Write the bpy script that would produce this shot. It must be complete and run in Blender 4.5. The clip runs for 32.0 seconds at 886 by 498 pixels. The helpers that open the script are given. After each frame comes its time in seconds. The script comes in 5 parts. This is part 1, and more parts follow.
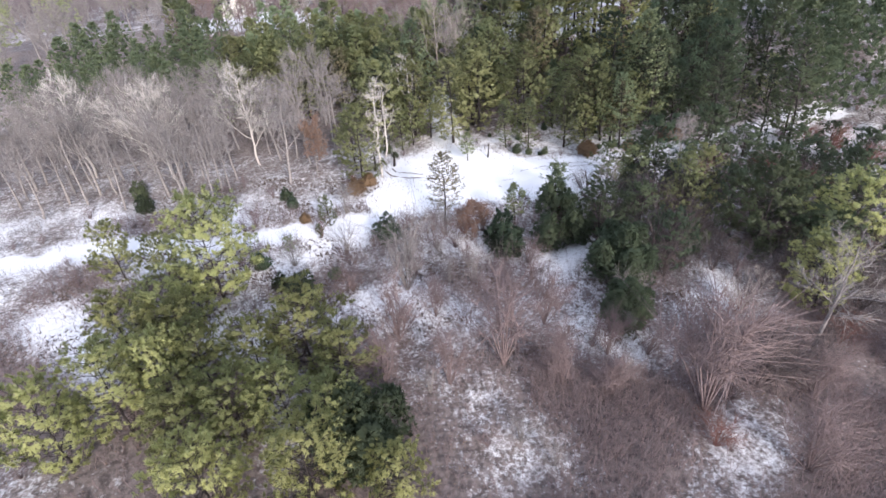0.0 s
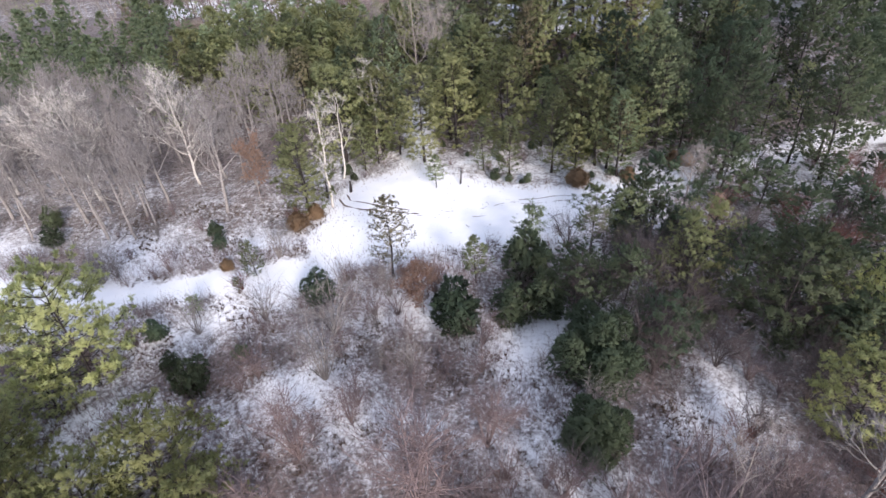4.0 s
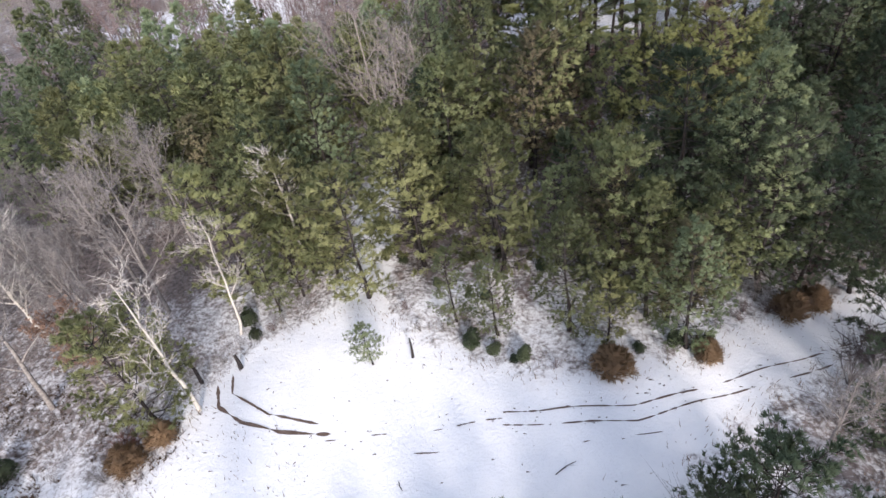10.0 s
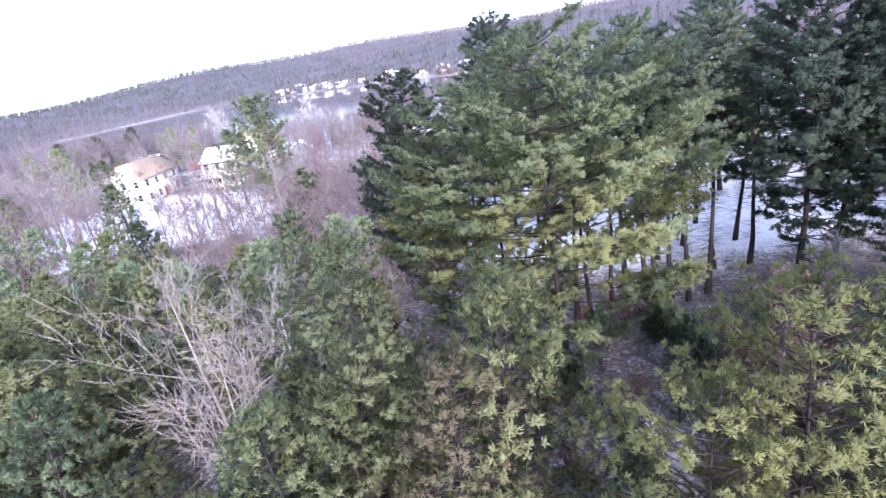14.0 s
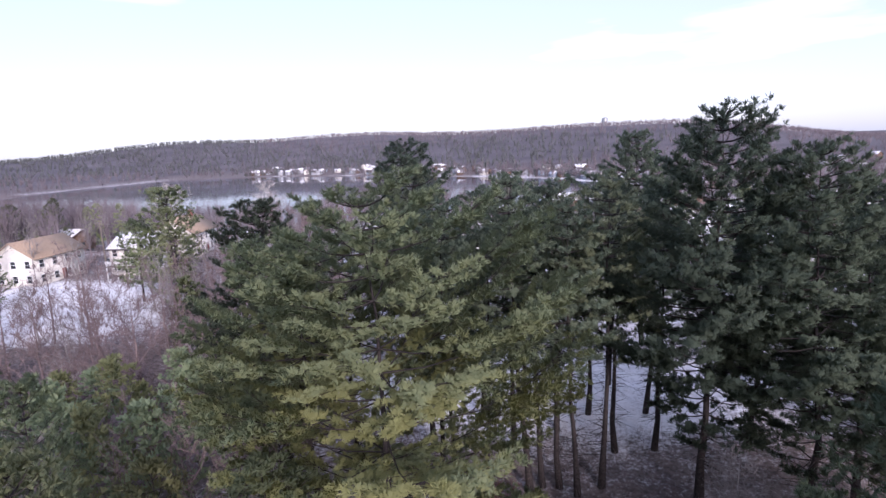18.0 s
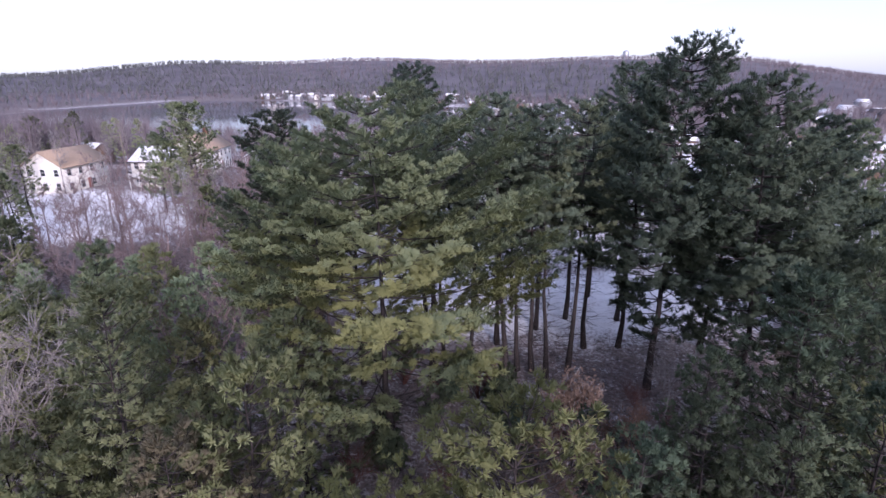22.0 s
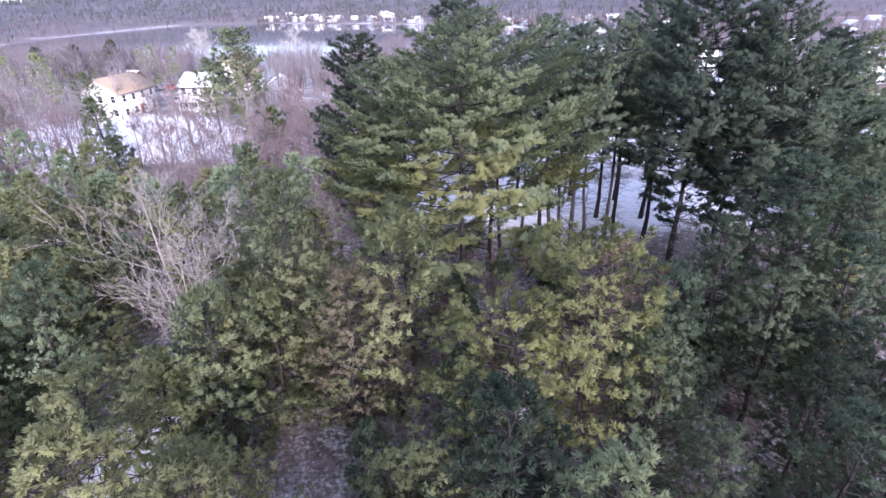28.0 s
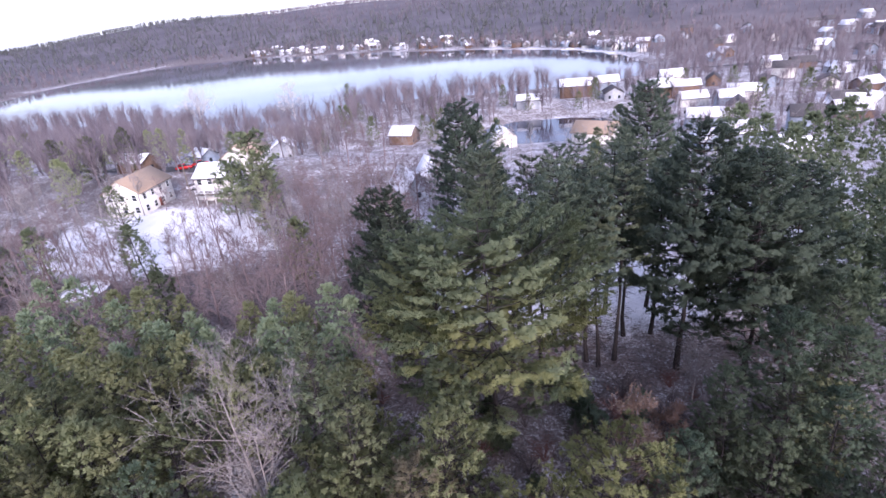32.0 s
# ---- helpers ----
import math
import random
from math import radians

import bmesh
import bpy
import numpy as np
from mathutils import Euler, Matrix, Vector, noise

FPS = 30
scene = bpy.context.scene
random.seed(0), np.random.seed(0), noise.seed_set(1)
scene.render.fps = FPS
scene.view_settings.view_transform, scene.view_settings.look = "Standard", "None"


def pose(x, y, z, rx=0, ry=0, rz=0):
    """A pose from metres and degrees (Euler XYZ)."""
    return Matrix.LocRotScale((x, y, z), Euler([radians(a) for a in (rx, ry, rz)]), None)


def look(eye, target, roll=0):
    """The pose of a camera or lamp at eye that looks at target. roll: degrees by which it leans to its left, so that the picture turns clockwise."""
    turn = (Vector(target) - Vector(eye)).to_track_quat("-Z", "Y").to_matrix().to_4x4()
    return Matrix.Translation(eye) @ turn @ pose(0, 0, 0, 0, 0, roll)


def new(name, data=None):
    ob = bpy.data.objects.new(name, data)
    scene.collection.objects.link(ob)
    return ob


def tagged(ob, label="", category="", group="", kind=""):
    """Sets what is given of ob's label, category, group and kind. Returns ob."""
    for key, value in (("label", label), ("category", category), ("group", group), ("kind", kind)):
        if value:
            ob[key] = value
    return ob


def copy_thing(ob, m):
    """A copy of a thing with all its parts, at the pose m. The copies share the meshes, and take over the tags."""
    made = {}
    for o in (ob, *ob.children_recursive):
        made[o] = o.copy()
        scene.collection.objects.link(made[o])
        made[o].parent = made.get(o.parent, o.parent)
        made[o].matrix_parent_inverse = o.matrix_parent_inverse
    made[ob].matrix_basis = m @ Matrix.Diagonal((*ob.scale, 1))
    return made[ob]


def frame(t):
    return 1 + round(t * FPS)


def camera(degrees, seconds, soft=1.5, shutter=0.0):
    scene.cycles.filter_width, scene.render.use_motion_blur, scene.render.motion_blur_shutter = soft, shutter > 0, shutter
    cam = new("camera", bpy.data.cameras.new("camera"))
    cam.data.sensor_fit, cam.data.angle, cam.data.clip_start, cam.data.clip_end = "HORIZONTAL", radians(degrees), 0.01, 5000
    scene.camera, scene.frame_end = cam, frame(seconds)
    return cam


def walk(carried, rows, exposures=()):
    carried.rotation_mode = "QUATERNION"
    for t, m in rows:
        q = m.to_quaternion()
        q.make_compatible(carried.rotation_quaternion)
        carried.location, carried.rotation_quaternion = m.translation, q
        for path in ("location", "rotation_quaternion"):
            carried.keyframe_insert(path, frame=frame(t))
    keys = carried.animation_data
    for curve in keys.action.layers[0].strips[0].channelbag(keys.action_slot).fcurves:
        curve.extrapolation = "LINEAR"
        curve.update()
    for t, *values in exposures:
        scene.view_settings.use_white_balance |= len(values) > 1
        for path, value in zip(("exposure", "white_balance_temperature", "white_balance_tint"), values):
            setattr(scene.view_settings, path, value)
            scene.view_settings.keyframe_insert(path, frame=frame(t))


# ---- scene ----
cam = camera(79.4, 32.0, 1.5)
PATH = [
    (0, (-1.984, -1.219, 30.349), (-2.053, 0.469, 29.279), -4.8),
    (0.5, (-1.027, 0.441, 30.19), (-1.157, 2.182, 29.215), -3.2),
    (1, (-0.142, 2.052, 30.209), (-0.202, 3.814, 29.264), -4.2),
    (1.5, (0.593, 3.462, 30.155), (0.527, 5.189, 29.147), -4.6),
    (2, (1.194, 5.004, 30.106), (1.122, 6.679, 29.014), -4.8),
    (2.5, (1.799, 6.437, 29.986), (1.723, 8.111, 28.894), -4.7),
    (3, (2.341, 8.298, 30.414), (2.243, 9.95, 29.291), -4.2),
    (3.5, (3.164, 10.1, 30.411), (3.076, 11.747, 29.28), -3.9),
    (5.5, (8.161, 20.633, 30.68), (7.787, 22.217, 29.518), -8.7),
    (6, (8.585, 23.056, 30.519), (8.218, 24.625, 29.333), -9.6),
    (6.5, (8.972, 25.138, 30.157), (8.629, 26.715, 28.976), -9.8),
    (7, (9.211, 27.977, 30.203), (8.817, 29.548, 29.03), -11.7),
    (7.5, (9.724, 30.61, 30.025), (9.332, 32.177, 28.847), -10.9),
    (8, (10.329, 33.462, 30.068), (9.944, 35.024, 28.88), -10.8),
    (8.5, (10.814, 36.253, 29.838), (10.437, 37.798, 28.626), -11.3),
    (9, (11.27, 39.202, 29.634), (10.884, 40.769, 28.453), -11.4),
    (9.5, (11.818, 42.202, 29.494), (11.44, 43.739, 28.272), -11.0),
    (10, (12.393, 45.363, 29.383), (12.022, 46.914, 28.175), -11.2),
    (10.5, (12.931, 48.579, 29.422), (12.554, 50.146, 28.238), -11.2),
    (11, (13.477, 51.81, 29.31), (13.098, 53.39, 28.144), -10.7),
    (11.5, (14.268, 55.141, 29.197), (13.883, 56.699, 28.004), -11.3),
    (12, (14.921, 58.418, 29.142), (14.531, 59.967, 27.94), -11.1),
    (12.5, (15.603, 62.178, 28.857), (15.222, 63.764, 27.699), -11.9),
    (13, (16.007, 65.858, 28.577), (15.626, 67.436, 27.408), -12.4),
    (13.5, (16.636, 69.425, 28.34), (16.264, 71.183, 27.462), -11.3),
    (14, (17.097, 72.691, 28.207), (16.714, 74.526, 27.51), -9.7),
    (14.5, (17.914, 75.075, 28.137), (17.507, 76.901, 27.43), -9.0),
    (16.5, (20.996, 80.19, 28.425), (20.7, 82.027, 27.693), -6.1),
    (17, (21.943, 80.81, 29.127), (21.616, 82.639, 28.386), -5.9),
    (17.5, (23.047, 81.151, 29.755), (22.746, 83.035, 29.154), -5.2),
    (18, (24.221, 81.153, 30.147), (23.982, 83.103, 29.774), -2.5),
    (18.5, (25.109, 80.585, 30.109), (24.86, 82.514, 29.641), -0.7),
    (19, (25.514, 80.305, 29.904), (25.223, 82.218, 29.398), -0.7),
    (19.5, (26.02, 79.551, 29.764), (25.712, 81.468, 29.283), -0.4),
    (20, (26.409, 78.7, 29.678), (26.099, 80.575, 29.053), 0.2),
    (20.5, (26.766, 77.432, 29.569), (26.464, 79.231, 28.748), 0.3),
    (21, (26.795, 76.555, 29.639), (26.515, 78.379, 28.869), 0.9),
    (21.5, (26.585, 75.79, 29.568), (26.307, 77.615, 28.796), -0.8),
    (22, (26.057, 75.362, 29.493), (25.788, 77.246, 28.88), -0.5),
    (22.5, (25.809, 74.605, 29.464), (25.541, 76.472, 28.799), -0.5),
    (23, (25.678, 73.715, 29.461), (25.446, 75.585, 28.792), 0.3),
    (23.5, (25.434, 73.027, 29.485), (25.232, 74.879, 28.755), 0.5),
    (24, (25.031, 72.47, 29.585), (24.822, 74.388, 29.056), 0.2),
    (24.5, (24.271, 72.243, 29.392), (24.048, 74.176, 28.929), 0.1),
    (25, (23.786, 71.249, 29.364), (23.511, 73.165, 28.859), -1.5),
    (25.5, (23.786, 69.945, 29.498), (23.572, 71.879, 29.036), 1.3),
    (26, (23.835, 68.55, 29.891), (23.628, 70.467, 29.361), 1.1),
    (26.5, (23.91, 66.382, 30.069), (23.683, 68.149, 29.16), -0.5),
    (28.5, (21.814, 65.163, 30.431), (21.488, 66.952, 29.598), -2.7),
    (29, (21.127, 64.926, 31.178), (20.77, 66.72, 30.369), -3.8),
    (29.5, (20.999, 64.602, 33.002), (20.705, 66.394, 32.164), -3.6),
    (30, (20.843, 64.616, 35.204), (20.557, 66.411, 34.369), -3.4),
    (30.5, (20.698, 64.687, 37.446), (20.419, 66.482, 36.61), -4.0),
    (31, (20.416, 64.997, 39.628), (20.11, 66.793, 38.802), -4.5),
    (31.5, (20.357, 65.189, 41.9), (20.051, 66.99, 41.087), -4.6),
    (32, (20.438, 65.258, 43.942), (20.153, 67.058, 43.117), -5.8),
]
EXPOSURES = [(0, 0.8, 6000, 16), (2, 0.8, 5900, 17), (7, 0.45, 6300, 17), (11, 0.88, 6000, 15), (13, 1.65, 5500, 28), (14, 1.5, 5350, 26), (16.5, 0.95, 5400, 29), (17.5, 0.66, 5500, 30), (18.2, 0.25, 5800, 29), (18.8, -0.15, 5850, 27),
             (19.2, -0.28, 6000, 27), (20.2, -0.5, 5900, 27), (21, 0.15, 5600, 31), (23, 0.42, 5550, 33), (24, 0.45, 5700, 36), (26, -0.48, 5850, 28), (26.6, 0.5, 5600, 29), (29, 1.28, 5400, 31), (30, 1.3, 5450, 32), (31, 1.15, 5500, 32), (32, 0.75, 5550, 33)]
walk(cam, [(t, look(eye, target, roll)) for t, eye, target, roll in PATH], EXPOSURES)

# ---- world and sun ----
SUN_ELEVATION, SUN_AZIMUTH = 24.0, 157.0  # degrees; azimuth clockwise from +y
world = bpy.data.worlds.new("winter_sky")
scene.world = world
world.use_nodes = True
wn, wl = world.node_tree.nodes, world.node_tree.links
wn.clear()
sky = wn.new("ShaderNodeTexSky")
sky.sky_type, sky.sun_disc = "NISHITA", False
sky.sun_elevation, sky.sun_rotation = radians(SUN_ELEVATION), radians(SUN_AZIMUTH)
sky.air_density, sky.dust_density, sky.ozone_density = 1.0, 1.2, 1.2
# thin streaks of high cloud
wco, wmap, wno, wra = wn.new("ShaderNodeTexCoord"), wn.new("ShaderNodeMapping"), wn.new("ShaderNodeTexNoise"), wn.new("ShaderNodeValToRGB")
wmap.inputs["Scale"].default_value = (1.6, 1.6, 9.0)
wmap.inputs["Location"].default_value = (0.35, 0.1, 0.6)
wno.inputs["Scale"].default_value, wno.inputs["Detail"].default_value = 1.5, 6.0
wra.color_ramp.elements[0].color = (0.38, 0.38, 0.38, 1)  # a thin veil everywhere
wra.color_ramp.elements[0].position, wra.color_ramp.elements[1].position = 0.56, 0.74
wmix, wbg, wout = wn.new("ShaderNodeMix"), wn.new("ShaderNodeBackground"), wn.new("ShaderNodeOutputWorld")
wmix.data_type = "RGBA"
wmix.inputs[7].default_value = (8.6, 9.0, 9.8, 1)
wl.new(wco.outputs["Generated"], wmap.inputs["Vector"])
wl.new(wmap.outputs["Vector"], wno.inputs["Vector"])
wl.new(wno.outputs["Fac"], wra.inputs["Fac"])
wl.new(wra.outputs["Color"], wmix.inputs[0])
wl.new(sky.outputs["Color"], wmix.inputs[6])
wl.new(wmix.outputs[2], wbg.inputs["Color"])
wl.new(wbg.outputs["Background"], wout.inputs["Surface"])
wbg.inputs["Strength"].default_value = 0.13
sun = new("sun", bpy.data.lights.new("sun", "SUN"))
sun.data.energy, sun.data.angle, sun.data.color = 3.4, radians(11.0), (1.0, 0.89, 0.75)
sa, se = radians(SUN_AZIMUTH), radians(SUN_ELEVATION)
sun.matrix_basis = look((math.sin(sa) * math.cos(se) * 300, math.cos(sa) * math.cos(se) * 300, math.sin(se) * 300), (0, 0, 0))


# ---- materials ----
def material(name, rough=0.8, metal=0.0, spec=0.3):
    m = bpy.data.materials.new(name)
    m.use_nodes = True
    n, l = m.node_tree.nodes, m.node_tree.links
    p = n["Principled BSDF"]
    p.inputs["Roughness"].default_value, p.inputs["Metallic"].default_value = rough, metal
    p.inputs["Specular IOR Level"].default_value = spec
    return m, n, l, p


def mix_node(n, l, fac, a, b):
    """A colour mix; fac, a and b are sockets or values."""
    x = n.new("ShaderNodeMix")
    x.data_type = "RGBA"
    for i, v in ((0, fac), (6, a), (7, b)):
        if hasattr(v, "links"):
            l.new(v, x.inputs[i])
        else:
            x.inputs[i].default_value = (*v, 1) if i else v
    return x.outputs[2]


def noise_node(n, l, scale, detail=4.0, low=0.4, high=0.6, vector=None, rough=0.55):
    t, r = n.new("ShaderNodeTexNoise"), n.new("ShaderNodeMapRange")
    t.inputs["Scale"].default_value, t.inputs["Detail"].default_value, t.inputs["Roughness"].default_value = scale, detail, rough
    r.inputs["From Min"].default_value, r.inputs["From Max"].default_value = low, high
    if vector is None:
        vector = n.new("ShaderNodeTexCoord").outputs["Object"]
    l.new(vector, t.inputs["Vector"])
    l.new(t.outputs["Fac"], r.inputs["Value"])
    return r.outputs["Result"]


def bump_node(n, l, p, height, strength=0.3, distance=0.02):
    b = n.new("ShaderNodeBump")
    b.inputs["Strength"].default_value, b.inputs["Distance"].default_value = strength, distance
    l.new(height, b.inputs["Height"])
    l.new(b.outputs["Normal"], p.inputs["Normal"])


def leafy(name, dark, light, tip, rough=0.6, pale=None):
    """Needles or leaves: every spray its own shade, every tree its own tint."""
    m, n, l, p = material(name, rough, 0, 0.12)
    geo, obj = n.new("ShaderNodeNewGeometry"), n.new("ShaderNodeObjectInfo")
    part = n.new("ShaderNodeMapRange")
    part.inputs["To Min"].default_value, part.inputs["To Max"].default_value = 0.25, 0.75
    l.new(geo.outputs["Random Per Island"], part.inputs["Value"])
    c = mix_node(n, l, part.outputs["Result"], dark, light)
    k = n.new("ShaderNodeMapRange")
    k.inputs["To Max"].default_value = 0.85
    l.new(obj.outputs["Random"], k.inputs["Value"])
    c = mix_node(n, l, k.outputs["Result"], c, tip)
    c = mix_node(n, l, noise_node(n, l, 0.55, 3, 0.42, 1.1), c, tip)
    vary, span = n.new("ShaderNodeHueSaturation"), n.new("ShaderNodeMapRange")
    span.inputs["To Min"].default_value, span.inputs["To Max"].default_value = 0.95, 1.9
    other = n.new("ShaderNodeMath")
    other.operation, other.inputs[1].default_value = "MULTIPLY", 7.31
    part = n.new("ShaderNodeMath")
    part.operation = "FRACT"
    l.new(obj.outputs["Random"], other.inputs[0])
    l.new(other.outputs[0], part.inputs[0])
    l.new(part.outputs[0], span.inputs["Value"])
    l.new(span.outputs["Result"], vary.inputs["Value"])
    l.new(c, vary.inputs["Color"])
    c = vary.outputs["Color"]
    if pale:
        # yellower middle boughs: sunlight painted into the needle colour, by height and noise
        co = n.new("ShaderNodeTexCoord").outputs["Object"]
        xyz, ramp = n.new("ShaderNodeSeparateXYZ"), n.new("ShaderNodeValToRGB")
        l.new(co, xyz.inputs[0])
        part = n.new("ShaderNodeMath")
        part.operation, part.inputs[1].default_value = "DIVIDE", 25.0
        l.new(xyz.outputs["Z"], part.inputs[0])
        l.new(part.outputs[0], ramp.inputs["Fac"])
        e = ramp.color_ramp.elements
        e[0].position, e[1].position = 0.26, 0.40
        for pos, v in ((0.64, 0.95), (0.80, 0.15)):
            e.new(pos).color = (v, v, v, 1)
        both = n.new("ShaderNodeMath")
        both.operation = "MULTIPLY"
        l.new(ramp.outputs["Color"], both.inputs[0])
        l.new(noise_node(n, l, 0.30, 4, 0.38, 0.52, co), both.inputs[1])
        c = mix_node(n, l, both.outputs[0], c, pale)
    l.new(c, p.inputs["Base Color"])
    # thin blades let some light through
    thin, both = n.new("ShaderNodeBsdfTranslucent"), n.new("ShaderNodeMixShader")
    both.inputs["Fac"].default_value = 0.5
    l.new(c, thin.inputs["Color"])
    l.new(p.outputs["BSDF"], both.inputs[1])
    l.new(thin.outputs["BSDF"], both.inputs[2])
    l.new(both.outputs["Shader"], n["Material Output"].inputs["Surface"])
    return m


def barky(name, dark, light, scale=6.0):
    m, n, l, p = material(name, 0.9, 0, 0.15)
    h = noise_node(n, l, scale, 5, 0.35, 0.65)
    obj = n.new("ShaderNodeObjectInfo")
    c = mix_node(n, l, h, dark, light)
    k = n.new("ShaderNodeMapRange")
    k.inputs["To Max"].default_value = 0.35
    l.new(obj.outputs["Random"], k.inputs["Value"])
    l.new(mix_node(n, l, k.outputs["Result"], c, dark), p.inputs["Base Color"])
    bump_node(n, l, p, h, 0.4, 0.02)
    return m


def plain(name, a, b, scale=3.0, rough=0.7, metal=0.0, bump=0.15):
    m, n, l, p = material(name, rough, metal)
    h = noise_node(n, l, scale, 5, 0.3, 0.7)
    l.new(mix_node(n, l, h, a, b), p.inputs["Base Color"])
    if bump:
        bump_node(n, l, p, h, bump, 0.01)
    return m


NEEDLE_WHITE = leafy("white_pine_needles", (0.075, 0.106, 0.080), (0.132, 0.168, 0.122), (0.165, 0.185, 0.110))
NEEDLE_GREEN = leafy("green_pine_needles", (0.088, 0.122, 0.080), (0.162, 0.205, 0.128), (0.205, 0.222, 0.112))
NEEDLE_YELLOW = leafy("yellow_pine_needles", (0.118, 0.140, 0.076), (0.205, 0.228, 0.112), (0.222, 0.224, 0.112))
NEEDLE_PALE = leafy("pale_green_pine_needles", (0.130, 0.165, 0.105), (0.225, 0.268, 0.158), (0.270, 0.278, 0.135))
NEEDLE_DEEP = leafy("deep_green_pine_needles", (0.046, 0.070, 0.056), (0.086, 0.116, 0.088), (0.102, 0.124, 0.080))
NEEDLE_DARK = leafy("dark_evergreen_needles", (0.048, 0.072, 0.052), (0.088, 0.122, 0.078), (0.110, 0.128, 0.074))
# pale: the sunlit yellow painted onto the middle boughs
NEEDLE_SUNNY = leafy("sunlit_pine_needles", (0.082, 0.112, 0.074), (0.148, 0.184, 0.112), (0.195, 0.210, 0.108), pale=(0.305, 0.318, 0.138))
NEEDLE_GOLD = leafy("golden_pine_needles", (0.132, 0.148, 0.070), (0.225, 0.240, 0.108), (0.215, 0.222, 0.096))
NEEDLE_BROWN = leafy("browning_pine_needles", (0.125, 0.118, 0.072), (0.225, 0.208, 0.125), (0.215, 0.182, 0.122))
NEEDLE_BRIGHT = leafy("bright_pine_needles", (0.175, 0.198, 0.098), (0.290, 0.315, 0.145), (0.300, 0.300, 0.135))
LEAF_OAK = leafy("withered_oak_leaves", (0.130, 0.078, 0.060), (0.235, 0.150, 0.118), (0.205, 0.150, 0.118), 0.8)
LEAF_GRASS = leafy("dead_brown_growth", (0.140, 0.094, 0.060), (0.250, 0.172, 0.112), (0.215, 0.155, 0.100), 0.9)
TUSSOCK = leafy("dark_tussocks", (0.070, 0.050, 0.042), (0.160, 0.115, 0.090), (0.120, 0.100, 0.075), 0.9)
BARK_PINE = barky("pine_bark", (0.022, 0.019, 0.019), (0.062, 0.052, 0.050))
BARK_GREY = barky("grey_bark", (0.165, 0.150, 0.145), (0.360, 0.330, 0.318))
BARK_DARK = barky("dark_twigs", (0.060, 0.050, 0.050), (0.150, 0.125, 0.122))
BARK_RUST = barky("rust_brown_twigs", (0.130, 0.062, 0.052), (0.240, 0.125, 0.105))
BARK_RED = barky("reddish_twigs", (0.130, 0.098, 0.098), (0.290, 0.225, 0.220))
BARK_PALE = barky("pale_bark", (0.230, 0.200, 0.185), (0.430, 0.385, 0.355))
BARK_BIRCH = barky("birch_bark", (0.400, 0.375, 0.345), (0.640, 0.600, 0.560), 9.0)
SNOW = plain("snow_on_roof", (0.72, 0.73, 0.76), (0.82, 0.82, 0.84), 2.0, 0.75)


def snow_ground():
    """Snow, with flecks of litter, stubble and bare soil where the growth is thick (vertex layer 'litter')."""
    m, n, l, p = material("snow_and_litter", 0.75, 0, 0.25)
    co = n.new("ShaderNodeTexCoord").outputs["Object"]
    at = n.new("ShaderNodeAttribute")
    at.attribute_name = "litter"
    snow = mix_node(n, l, noise_node(n, l, 0.35, 4, 0.35, 0.65, co), (0.74, 0.75, 0.78), (0.82, 0.82, 0.83))
    thin = mix_node(n, l, noise_node(n, l, 2.2, 6, 0.36, 0.62, co, 0.65), (0.27, 0.23, 0.225), (0.74, 0.73, 0.75))
    part = n.new("ShaderNodeMath")
    part.operation = "MULTIPLY"
    l.new(at.outputs["Fac"], part.inputs[0])
    l.new(noise_node(n, l, 0.42, 5, 0.44, 0.60, co, 0.62), part.inputs[1])
    snow = mix_node(n, l, part.outputs[0], snow, thin)
    soil = mix_node(n, l, noise_node(n, l, 2.2, 5, 0.35, 0.65, co), (0.085, 0.070, 0.066), (0.230, 0.190, 0.178))
    fine, wide, mid = noise_node(n, l, 3.4, 6, 0.0, 1.0, co, 0.7), noise_node(n, l, 0.16, 3, 0.0, 1.0, co), noise_node(n, l, 0.9, 4, 0.0, 1.0, co)
    a, b, c = n.new("ShaderNodeMath"), n.new("ShaderNodeMath"), n.new("ShaderNodeMath")
    a.operation, b.operation, c.operation = "MULTIPLY_ADD", "MULTIPLY_ADD", "MULTIPLY_ADD"
    l.new(wide, a.inputs[0]); a.inputs[1].default_value = 0.45; l.new(fine, a.inputs[2])
    l.new(mid, b.inputs[0]); b.inputs[1].default_value = 0.45; l.new(a.outputs[0], b.inputs[2])
    l.new(at.outputs["Fac"], c.inputs[0]); c.inputs[1].default_value = 0.62; l.new(b.outputs[0], c.inputs[2])
    r = n.new("ShaderNodeMapRange")
    r.inputs["From Min"].default_value, r.inputs["From Max"].default_value = 1.16, 1.42
    l.new(c.outputs[0], r.inputs["Value"])
    wooded = n.new("ShaderNodeAttribute")
    wooded.attribute_name = "wooded"
    # the far floor carries distance haze in its colour: lighter, violet-grey
    floor = mix_node(n, l, noise_node(n, l, 0.02, 6, 0.35, 0.65, co, 0.65), (0.070, 0.064, 0.072), (0.130, 0.116, 0.125))
    c = mix_node(n, l, r.outputs["Result"], snow, soil)
    l.new(mix_node(n, l, wooded.outputs["Fac"], c, floor), p.inputs["Base Color"])
    bump_node(n, l, p, b.outputs[0], 0.5, 0.25)
    return m


GROUND = snow_ground()


